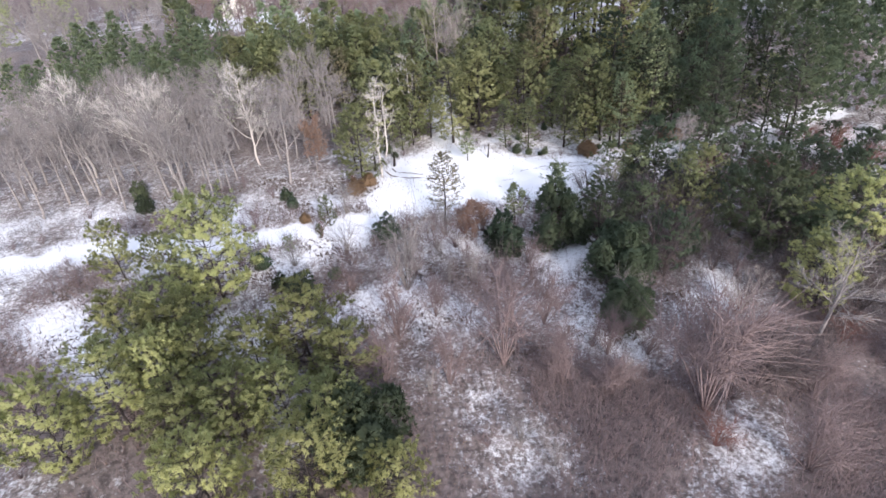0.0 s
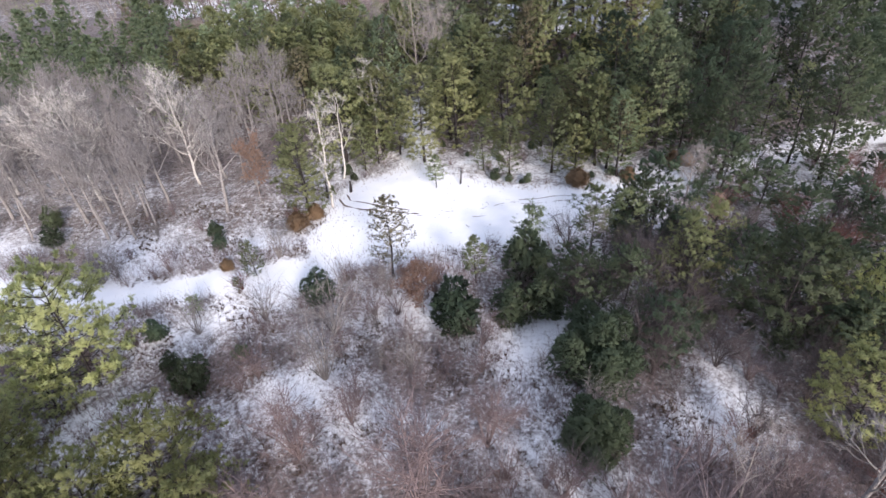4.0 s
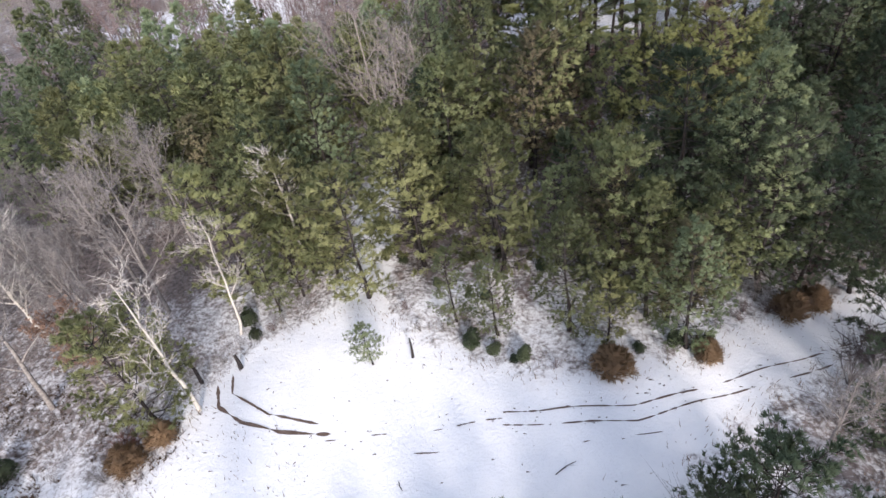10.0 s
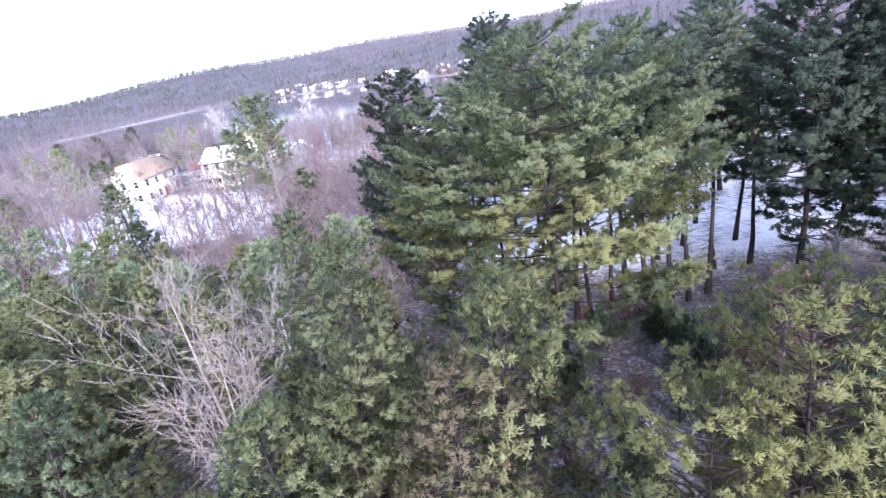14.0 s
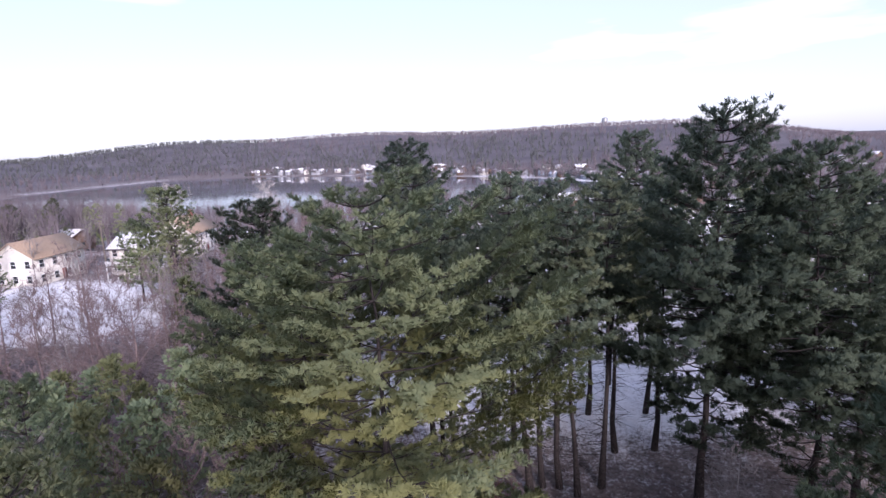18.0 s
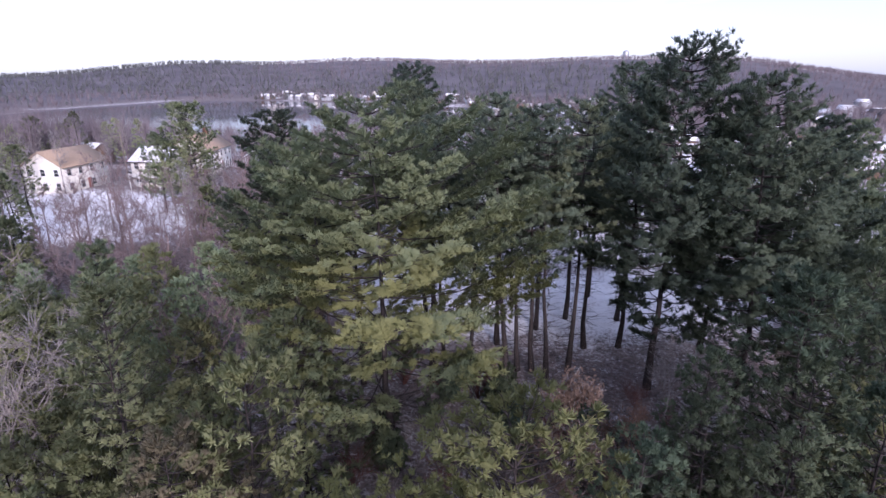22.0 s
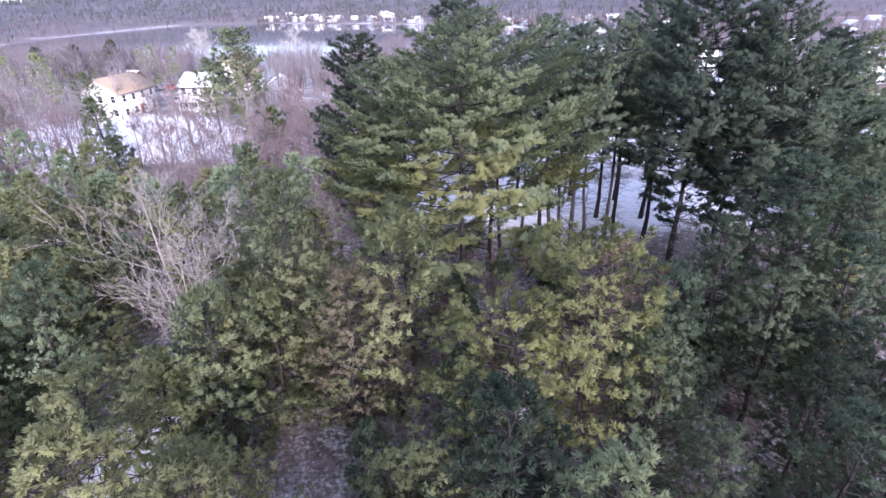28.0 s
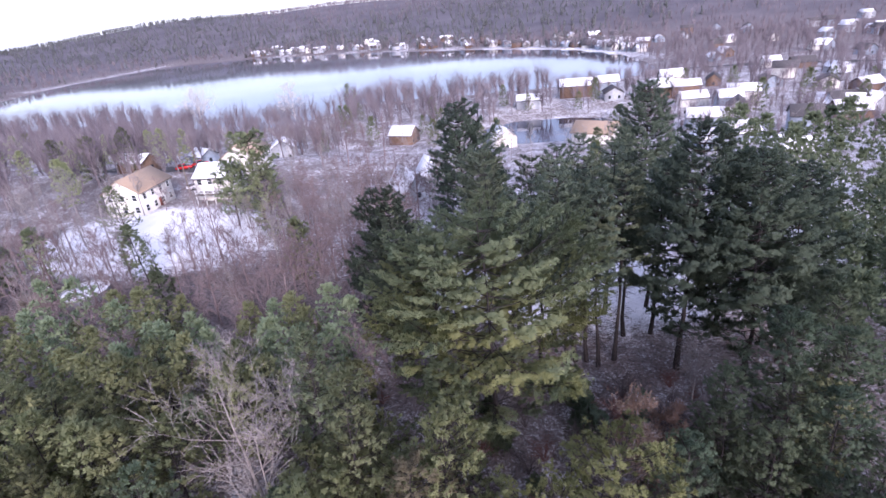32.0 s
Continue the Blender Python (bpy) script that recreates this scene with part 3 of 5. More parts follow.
def shrub(h, spread, bark, stems=22, twigs=7, thick=0.022):
    """A leafless bush of many stems."""
    wood, fine = Soup(), Soup()
    b, e = [], []
    for k in range(stems):
        a, out = random.uniform(0, 6.28), random.uniform(0.1, 1.0)
        top = np.array([math.cos(a) * out * spread, math.sin(a) * out * spread, h * random.uniform(0.6, 1.0) * (1 - 0.3 * out)])
        mid = top * [0.35, 0.35, 0.55] + np.random.normal(0, 0.05 * h, 3)
        wood.tube([(0.05 * math.cos(a), 0.05 * math.sin(a), 0), mid, top], [thick, thick * 0.65, 0.006], 3 if thick < 0.03 else 5)
        t = np.random.uniform(0, 1, (twigs, 1))
        p = mid * (1 - t) + top * t
        b.append(p), e.append(p + (top - mid) * 0.45 + np.random.normal(0, 0.16, (twigs, 3)) * h)
    fine.spikes(np.concatenate(b), np.concatenate(e), 0.016 if thick < 0.03 else 0.036 if thick < 0.1 else 0.055)
    return [("stem", wood, bark), ("crown", fine, bark)]


def leafy_tree(h, spread, leaf, bark, leaves, size):
    """A small tree that has kept its withered leaves."""
    parts = bare(h, spread, bark, 9, 4, 0.2)
    green = Soup()
    tips = np.concatenate([v for v in parts[1][1].v if len(v) > 12] or parts[1][1].v)
    tips = tips[tips[:, 2] > 0.2 * h]
    p = tips[np.random.randint(0, len(tips), leaves)] + np.random.normal(0, 0.18, (leaves, 3))
    green.sprays(p, np.random.normal(size=(leaves, 3)), size, size * 0.6, 2, 0.9)
    return [*parts, ("leaves", green, leaf)]


KINDS = {}


def kind(name, variants, build, height, label, category, scale_spread=0.0):
    KINDS[name] = dict(n=variants, build=build, h=height, label=label, category=category, made={}, count=0)


def plant(which, x, y, h, sink=0.08, wide=1.0, group="", label="", category=""):
    """Sets one tree of a kind; later ones share the meshes of the first."""
    k = KINDS[which]
    v = k["count"] % k["n"]
    k["count"] += 1
    s = h / k["h"]
    if which not in ("wide_pine", "white_pine", "slender_pine"):
        wide *= random.uniform(0.84, 1.12)
    m = Matrix.Translation((x, y, float(ground_z(x, y)) - sink)) @ pose(0, 0, 0, random.gauss(0, 1.5), random.gauss(0, 1.5), random.uniform(0, 360))
    if v not in k["made"]:
        root = new(k["category"].replace(" ", "_"))
        root.empty_display_size = 0.3
        kept = random.getstate(), np.random.get_state()
        random.seed(sum(map(ord, which)) * 10 + v), np.random.seed(sum(map(ord, which)) * 10 + v)
        for pname, soup, mat in k["build"]():
            piece(pname, soup, mat, root)
        random.setstate(kept[0]), np.random.set_state(kept[1])
        k["made"][v] = root
        root.scale = (1, 1, 1)
    else:
        root = k["made"][v]
        root = copy_thing(root, m)
    root.matrix_basis = m @ Matrix.Diagonal((s * wide, s * wide, s, 1))
    return tagged(root, label or k["label"], category or k["category"], group or "trees of the wood")


PINE_LABEL = "tall white pine with layered dark green boughs above a bare trunk"
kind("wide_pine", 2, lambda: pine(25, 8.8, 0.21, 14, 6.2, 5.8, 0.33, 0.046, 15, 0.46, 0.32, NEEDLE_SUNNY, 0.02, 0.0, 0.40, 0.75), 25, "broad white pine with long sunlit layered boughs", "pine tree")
kind("white_pine", 3, lambda: pine(25, 5.1, 0.20, 26, 6.0, 5.0, 0.35, 0.052, 13, 0.46, 0.42, NEEDLE_DEEP, 0.03, 0.0, 0.42, 0.9), 25, PINE_LABEL, "pine tree")
kind("slender_pine", 3, lambda: pine(25, 4.1, 0.46, 12, 6.0, 4.8, 0.33, 0.048, 13, 0.46, 0.45, NEEDLE_WHITE, 0.02, 0.04, 0.42, 0.85), 25, "slender white pine with a high crown on a long dark trunk", "pine tree")
kind("green_pine", 5, lambda: pine(13, 3.6, 0.07, 17, 4.6, 2.4, 0.31, 0.044, 19, 0.55, 0.30, NEEDLE_GREEN, 0, 0, 0.62), 13, "green pine with feathery upswept boughs in the snowy wood", "pine tree")
kind("pale_pine", 2, lambda: pine(18, 3.9, 0.06, 23, 4.6, 2.6, 0.34, 0.048, 18, 0.60, 0.28, NEEDLE_PALE, 0, 0, 0.60), 18, "tall pale green pine with soft upswept boughs", "pine tree")
# green pine again, with the right side's shade put into darker needles
kind("grove_pine", 3, lambda: pine(13, 3.4, 0.10, 17, 4.4, 2.4, 0.32, 0.046, 17, 0.55, 0.34, NEEDLE_DARK, 0, 0, 0.55), 13, "green pine beside the tall grove, darkened as if shaded", "pine tree")
kind("yellow_pine", 6, lambda: pine(10, 3.2, 0.08, 14, 4.6, 2.4, 0.31, 0.044, 19, 0.60, 0.36, NEEDLE_YELLOW, 0, 0, 0.52), 10, "yellow-green pine with a bushy uneven crown", "pine tree")
kind("bushy_pine", 4, lambda: pine(7, 2.8, 0.04, 14, 5.0, 2.8, 0.32, 0.044, 18, 0.75, 0.26, NEEDLE_BRIGHT, 0, 0, 0.36), 7, "bushy yellow-green pine among brush and snow", "pine tree")
kind("round_pine", 2, lambda: pine(13, 3.1, 0.30, 17, 5.0, 3.0, 0.28, 0.040, 22, 0.75, 0.22, NEEDLE_GOLD, 0, 0, 0.28), 13, "round-crowned yellow-green pine beside the grove", "pine tree")
kind("brown_pine", 1, lambda: pine(13, 3.2, 0.25, 17, 4.4, 2.2, 0.28, 0.038, 17, 0.55, 0.4, NEEDLE_BROWN, 0, 0, 0.5), 13, "browning pine with thin olive needles", "pine tree")
kind("dark_pine", 3, lambda: pine(7, 3.0, 0.10, 13, 4.4, 2.2, 0.33, 0.055, 14, 0.5, 0.38, NEEDLE_DARK, 0, 0, 0.45), 7, "dark green pine standing in the snowy brush", "pine tree")
kind("sparse_pine", 3, lambda: pine(6, 1.8, 0.30, 11, 3.6, 2.0, 0.30, 0.05, 9, 0.5, 0.5, NEEDLE_GREEN, 0, 0.1, 0.5), 6, "thin young pine with sparse needles on the snow", "pine tree")
kind("wood_pine", 4, lambda: pine(12, 3.3, 0.14, 14, 3.0, 1.6, 0.44, 0.095, 11, 0.55, 0.32, NEEDLE_GREEN), 12, "green pine among others in the snowy wood", "pine tree")
kind("wood_yellow_pine", 4, lambda: pine(11, 3.3, 0.14, 13, 3.0, 1.6, 0.44, 0.095, 11, 0.55, 0.4, NEEDLE_YELLOW, 0, 0, 0.55), 11, "yellowish pine among others in the snowy wood", "pine tree")
kind("dark_bush", 3, lambda: bush(3, 1.8, NEEDLE_DARK, 460, 0.30, 0.06, 12), 3, "dense dark green evergreen bush on the snow", "bush")
kind("large_bush", 2, lambda: bush(5, 3.4, NEEDLE_DARK, 3000, 0.32, 0.055, 13), 5, "large dense dark green evergreen on the snow", "bush")
kind("great_tree", 2, lambda: bare(15, 6.4, BARK_BIRCH, 12, 8, 0.16, 0.05, 0.07, 0.015), 15, "large leafless pale tree with spreading limbs", "bare tree")
kind("bare_tree", 5, lambda: bare(11, 4.2, BARK_GREY, 8, 6, 0.30, 0.07, 0.06, 0.016), 11, "leafless grey tree with fine spreading twigs", "bare tree")
kind("red_bare_tree", 4, lambda: bare(11, 3.4, BARK_RED, 7, 6, 0.2, 0.10, 0.06, 0.013), 11, "leafless reddish-brown tree with dense upright twigs", "bare tree")
kind("thin_tree", 4, lambda: bare(11, 3.4, BARK_GREY, 10, 9, 0.3, 0.10, 0.05, 0.013, 1), 11, "thin leafless tree standing among the others", "bare tree")
kind("yard_pine", 2, lambda: pine(14, 4.0, 0.20, 17, 4.4, 2.4, 0.40, 0.085, 12, 0.6, 0.32, NEEDLE_GREEN, 0, 0, 0.45), 14, "full green pine in the yard beside the houses", "pine tree")
kind("pale_tree", 2, lambda: bare(15, 6.2, BARK_PALE, 9, 3, 0.20, 0.09, 0.04, 0.011), 15, "pale leafless tree with limbs spreading upward", "bare tree")
kind("birch_tree", 2, lambda: bare(12, 3.2, BARK_BIRCH, 7, 3, 0.34, 0.05, 0.10, 0.0125), 12, "leafless birch with a crooked white trunk", "birch tree")
kind("oak_tree", 3, lambda: leafy_tree(8, 2.8, LEAF_OAK, BARK_GREY, 1700, 0.26), 8, "small oak holding withered reddish-brown leaves", "oak tree")
kind("tall_oak", 2, lambda: leafy_tree(13, 3.4, LEAF_OAK, BARK_GREY, 4200, 0.19), 13, "tall oak holding withered reddish-brown leaves", "oak tree")
kind("shrub", 5, lambda: shrub(2.4, 1.4, BARK_RED, 26, 9), 2.4, "leafless reddish shrub of many thin stems in the snow", "shrub")
kind("grey_shrub", 3, lambda: shrub(3.2, 1.7, BARK_GREY, 24, 9), 3.2, "leafless grey bush of many thin stems in the snow", "bush")
kind("vase_tree", 3, lambda: shrub(8, 2.8, BARK_RED, 16, 34, 0.055), 8, "leafless many-stemmed tree spreading from the snow", "bare tree")
kind("rust_shrub", 3, lambda: shrub(3, 1.8, BARK_RUST, 30, 14, 0.02), 3, "rust-brown leafless shrub standing thickly in the snow", "shrub")
kind("thicket_tree", 3, lambda: shrub(6, 2.7, BARK_DARK, 15, 26, 0.045), 6, "dark leafless thicket tree of many stems in the brush", "bare tree")
kind("grass_clump", 2, lambda: bush(1.6, 1.15, LEAF_GRASS, 420, 0.45, 0.05, 9), 1.6, "clump of dead brown growth at the edge of the snow", "shrub")

BUSHY_PINE = [(-35.8, 42.5, 6), (-30.7, 41.9, 5), (-25.3, 35.9, 4.5), (-23.9, 25.8, 6.5), (-14.6, 30.2, 7), (-21.5, 27.7, 6), (-14.7, 24, 6), (-17.4, 22.8, 6), (-25.6, 23.4, 7), (-23.9, 30, 6), (-28.2, 20.7, 7), (-11.6, 17.7, 7), (-17.6, 17.4, 6.5), (-6.4, 17.9, 5), (-24.6, 38.9, 9.75), (-26.1, 32.2, 6), (-11.2, 27.3, 6), (-27.7, 29.2, 7), (-17.7, 27.9, 5.5), (-11.2, 22.1, 6), (-20.5, 21.7, 6)]
YELLOW_PINE = [(23.2, 49.6, 8.4), (-17, 52.8, 3.75), (-14.5, 64.5, 10.5), (20.7, 47.9, 8.5), (-12.8, 78, 12.5), (-11.6, 84.9, 13), (-2.2, 76.9, 12), (1.2, 83.5, 13), (9, 79.6, 13), (17.5, 76.5, 12.5), (19.4, 73.9, 11), (-16.1, 68.7, 8), (-32.5, 89.7, 10), (-39.8, 93.9, 11), (-26.5, 88.9, 11), (-8.1, 80.3, 11), (8.6, 81.7, 10.5), (18.3, 83.8, 9), (16.7, 84.2, 8.5), (-18.7, 99.2, 11), (-18, 107.4, 11), (-20.4, 93.1, 10), (-16.4, 87.2, 10), (-5.7, 79.6, 9), (11.6, 93.4, 12)]
YELLOW_PINE_B = [(-11, 97.4, 11), (20.1, 77.7, 8), (2.1, 80.5, 12), (14.2, 95, 15.5), (6.5, 93.2, 11), (44.6, 102.6, 11), (-187.6, 269.9, 12), (-94.3, 196, 12)]
DARK_PINE = [(32.6, 46.8, 7), (32.2, 40.3, 6), (41.6, 52.6, 7), (44.2, 62.9, 5), (36.4, 58, 6), (38.6, 66.4, 4.6), (32.8, 51.3, 6), (29.9, 41.4, 5), (35.3, 64.4, 5.6), (45.1, 68.1, 4.6), (49.7, 68.7, 4.6), (45.1, 56.9, 8), (11.9, 45.5, 6.25), (16.4, 46.8, 5.75), (17.4, 40.6, 6.25), (27.3, 43.5, 9.5), (25.5, 47.4, 7), (21.9, 58.4, 8.5), (19.7, 56.9, 6.5), (30.6, 64.3, 8)]
LARGE_BUSH = [(12.4, 39.6, 5.8), (11.4, 33.3, 4.6), (-9.2, 21.2, 6.2)]
DARK_BUSH = [(-22.3, 43.8, 2), (-19.5, 40.4, 2), (-14.5, 41.8, 1.5), (-44.8, 63.8, 3), (-24.1, 60.4, 2), (23.6, 57.1, 4), (18.5, 55.8, 4), (8.8, 51.7, 6), (2.5, 45.4, 5), (-17.1, 38.6, 3.25), (-9.9, 49.4, 3.5), (9.8, 46.5, 4.5), (7.1, 45.7, 4)]
BARE_TREE = [(26.8, 63.2, 8), (15, 54.2, 6), (-50.1, 73.4, 11.5), (-38.4, 69.5, 11.75), (-49.2, 65.6, 10), (-26, 74.8, 10.5), (23.9, 28.6, 11.25), (-54.8, 63.7, 11.25), (0.2, 101, 14), (-11, 149.5, 12), (-36.2, 140.3, 8), (-11.3, 107.1, 12), (37.4, 111.3, 8)]
SPARSE_PINE = [(18.5, 56, 5.75), (15.3, 55.2, 7), (9.7, 56.6, 4.75), (4.2, 50.9, 4.75), (-0.3, 69.8, 4)]
OAK_TREE = [(-0.4, 47, 5.6), (28.3, 59, 4.5), (-21.4, 67.8, 8.5), (-1.3, 48.5, 4)]
GREY_SHRUB = [(-7.5, 44.4, 7.25), (-3.6, 49.3, 4.75), (-19.3, 44.6, 4.5), (-7.3, 39.5, 6.5), (-3.3, 40.7, 3.75), (-0.9, 40.4, 4.75), (-14.2, 46.5, 5), (-15.6, 55.7, 4.5), (-32.2, 52.1, 6)]
SHRUB = [(4.6, 43.1, 3.25), (-2.6, 46.7, 3), (-12.6, 39.8, 3.75), (-8.2, 52, 2.5), (23.9, 54.5, 3.5), (1.6, 40.2, 3), (-6.6, 41.8, 3)]
GREAT_TREE = [(-31.5, 73.5, 14.5), (-42.9, 69.9, 14.5), (-56.3, 72.9, 14.75), (-137.7, 322.7, 23.25), (-84.3, 315.9, 21.25)]
VASE_TREE = [(0.7, 28.9, 9.5), (4.6, 33.5, 6), (-3.5, 27.5, 6), (-8.5, 28, 6), (9, 30, 5), (14.1, 24, 11.75), (-7.7, 33, 7.25), (-4.6, 35.5, 4.75), (8.2, 25.7, 4.25), (4.9, 26.8, 5.75)]
BIRCH_TREE = [(-12.2, 65.7, 13.5), (-12.4, 73.1, 11.5), (-8.6, 80.6, 13)]
GREEN_PINE = [(-8.1, 89.5, 14), (4.4, 89.2, 14), (13.9, 73, 10.5), (23.2, 82.2, 16), (21.5, 71.1, 10.5), (26, 78.8, 17), (28, 77.1, 15), (30.9, 77.5, 11), (33.2, 80.1, 13), (34.4, 77.4, 10), (-49, 94.5, 11), (-40.6, 89.4, 11), (-30.5, 101.1, 13), (-23.9, 100.9, 12), (2.6, 90.5, 12.5), (13.9, 101.1, 14), (13.4, 79.8, 9), (19.6, 89.7, 11), (21.4, 85.1, 10), (24.2, 84.1, 10), (30, 89.3, 13), (31.9, 94.8, 14), (-11.9, 92.5, 11), (23.5, 79.4, 9)]
GREEN_PINE_B = [(41.9, 104, 16.5), (47, 109, 15.5), (33.6, 99, 10), (36.6, 102.5, 13), (38.6, 97.4, 12), (40.2, 100.6, 14), (43.4, 98.8, 14), (31.6, 94.4, 8), (46.6, 104, 15), (44.8, 92.6, 12), (6.6, 95.4, 18), (-25.6, 156.2, 17), (2.1, 101, 17), (36.2, 99.5, 12), (-52.5, 150, 11), (-67.9, 354.2, 15), (-86.6, 200.9, 13), (-104.5, 195.8, 12)]
BROWN_PINE = [(-3.6, 52.3, 8.4), (11.9, 91.1, 14), (17.1, 77.1, 11), (20.6, 73.1, 9), (-20.8, 89.3, 11)]
PALE_TREE = [(18.6, 29.4, 7.5), (-4.2, 98.5, 16.5), (-0.6, 94.4, 13.5)]
WHITE_PINE = [(6.8, 118, 23), (37.8, 118, 28.0), (44.2, 116, 25.6), (49.0, 119, 22.7), (44.5, 126, 22.6), (13.1, 144, 27.2), (41.5, 150, 27.1)]
WIDE_PINE = [(17.8, 106.5, 24.4), (12.2, 110, 21.4)]
SLENDER_PINE = [(19.1, 115.8, 22.79), (20.4, 116.4, 19.53), (22.5, 118, 20.46), (25.6, 118.6, 24.18), (26.6, 119.3, 21.39), (27.9, 119.4, 23.25), (29.2, 118.6, 22.32), (31.2, 120, 23.71), (33.2, 125, 23.25), (24.5, 124, 23.25), (17.5, 124, 24.64),
                (36.5, 125, 22.32), (28.5, 128, 22.32), (21.5, 130, 22.32), (31.8, 131, 23.25), (25.8, 134, 22.32), (37.5, 132, 22.32), (16.8, 133, 22.32), (13.2, 115.2, 20.46), (35, 138, 23.25), (29, 139, 22.32)]
ROUND_PINE = [(26.0, 91.4, 16.6), (22.2, 89.2, 13.8)]
YARD_PINE = [(-31.7, 163.4, 18), (-35.7, 160.2, 13)]
RED_BARE_TREE = [(-32.1, 202.8, 14), (-26.1, 205.7, 15), (-19.4, 202.6, 14), (-17.2, 212.6, 14), (-19, 174.9, 14), (-22.3, 164.1, 12), (-11.5, 162.7, 13), (-11.3, 175.4, 13), (-15.9, 155.1, 12), (-8.6, 186.3, 13), (-14.7, 146.3, 13), (-10.4, 142.1, 13), (-6.5, 138.6, 13), (-3.5, 136.4, 12), (-8, 132, 12), (-3.8, 131, 11), (-13.1, 136.5, 12)]
THIN_TREE = [(-74.2, 151.6, 12), (-71.7, 154.3, 12), (-60.8, 148.7, 12), (-52.6, 145.4, 12), (-47, 141.2, 10), (-46.6, 134.2, 12), (-144.3, 300.3, 13), (-169.7, 317.8, 13), (-132.7, 294.9, 12), (-181.7, 311.1, 13), (-192.5, 301.9, 13), (-211.9, 303, 13)]
TAKEN = []


def set_trees(which, spots, **extra):
    for x, y, h in spots:
        if h < 11.5 and line_distance(x, y, LANE) < 2.6:
            continue
        TAKEN.append((x, y))
        plant(which, x, y, h, **extra)


set_trees("yellow_pine", YELLOW_PINE + YELLOW_PINE_B)
set_trees("bushy_pine", BUSHY_PINE)
set_trees("large_bush", LARGE_BUSH)
set_trees("great_tree", GREAT_TREE)
set_trees("pale_tree", PALE_TREE)
set_trees("yard_pine", YARD_PINE)
TAKEN.extend([(-29, 71), (-33, 71), (-30, 68.5), (-5, 96), (-6, 94), (-8, 101), (-3, 102)])
set_trees("dark_pine", DARK_PINE)
set_trees("dark_bush", DARK_BUSH)
set_trees("sparse_pine", SPARSE_PINE)
set_trees("bare_tree", BARE_TREE)
set_trees("vase_tree", VASE_TREE)
set_trees("red_bare_tree", RED_BARE_TREE)
set_trees("thin_tree", THIN_TREE)
set_trees("birch_tree", BIRCH_TREE)
set_trees("oak_tree", OAK_TREE)
set_trees("tall_oak", [(29.4, 100, 13.0), (33.2, 103, 9)])
set_trees("green_pine", [s for s in GREEN_PINE + GREEN_PINE_B if s[2] < 17 and (s[0] < 19 or s[1] < 74)])
# pines on the right take the shade-dark needle colour
set_trees("grove_pine", [s for s in GREEN_PINE + GREEN_PINE_B if s[2] < 17 and s[0] >= 19 and s[1] >= 74])
set_trees("pale_pine", [s for s in GREEN_PINE + GREEN_PINE_B if s[2] >= 17])
set_trees("round_pine", ROUND_PINE, wide=1.0)
set_trees("brown_pine", BROWN_PINE)
set_trees("thicket_tree", [(17.4, 49.4, 6), (19.3, 47.8, 6.5), (14.7, 49, 5), (22, 51.5, 6), (16, 53, 5), (12.4, 50.6, 4.5), (24.6, 53.5, 5.5), (20.4, 44.6, 6), (30, 56, 5)])
set_trees("thicket_tree", [(31, 103, 7), (33.4, 106, 6), (35.4, 104.6, 7), (28, 105, 5), (24.5, 103, 4.5), (20.5, 102.5, 4), (31.8, 98, 6), (29, 95.6, 5), (26.6, 100.6, 4.5), (22.6, 99, 4)])
set_trees("rust_shrub", [(17.4, 97.6, 3.4), (19.2, 95.8, 3), (20.8, 98.6, 2.6), (27.6, 97, 3), (-1.5, 49.5, 3.6), (0.6, 50.6, 2.6), (9.6, 52.4, 2.8), (28.5, 57.5, 3.4), (-17.5, 50.4, 2.2), (-15.4, 62.4, 2.6), (20.6, 33.8, 3), (27.4, 30.4, 3.4), (13.6, 21, 3)])
set_trees("grey_shrub", GREY_SHRUB)
set_trees("shrub", SHRUB)
set_trees("slender_pine", SLENDER_PINE)
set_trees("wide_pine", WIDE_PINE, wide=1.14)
set_trees("white_pine", WHITE_PINE)


def fill(choices, box, count, low, high, apart, clear=0.15, **extra):
    """Strews trees over a stretch of wood, clear of open snow and of what stands there."""
    (x0, y0), (x1, y1) = box
    for k in range(count * 6):
        if count <= 0:
            break
        x, y = random.uniform(x0, x1), random.uniform(y0, y1)
        if openness(x, y) > clear or line_distance(x, y, LANE) < 3.0 or min((math.hypot(x - a, y - b) for a, b in TAKEN[-900:]), default=9) < apart:
            continue
        TAKEN.append((x, y))
        plant(random.choice(choices), x, y, random.uniform(low, high), **extra)
        count -= 1


EDGE = [(-12.6, 69.5), (-9.5, 73.8), (-6, 76), (-1, 77), (3, 72.6), (7, 71), (12.2, 69), (17.2, 69.8), (22.2, 70.9), (27, 74.4), (32.4, 76.8), (38.4, 79.2), (52, 85)]
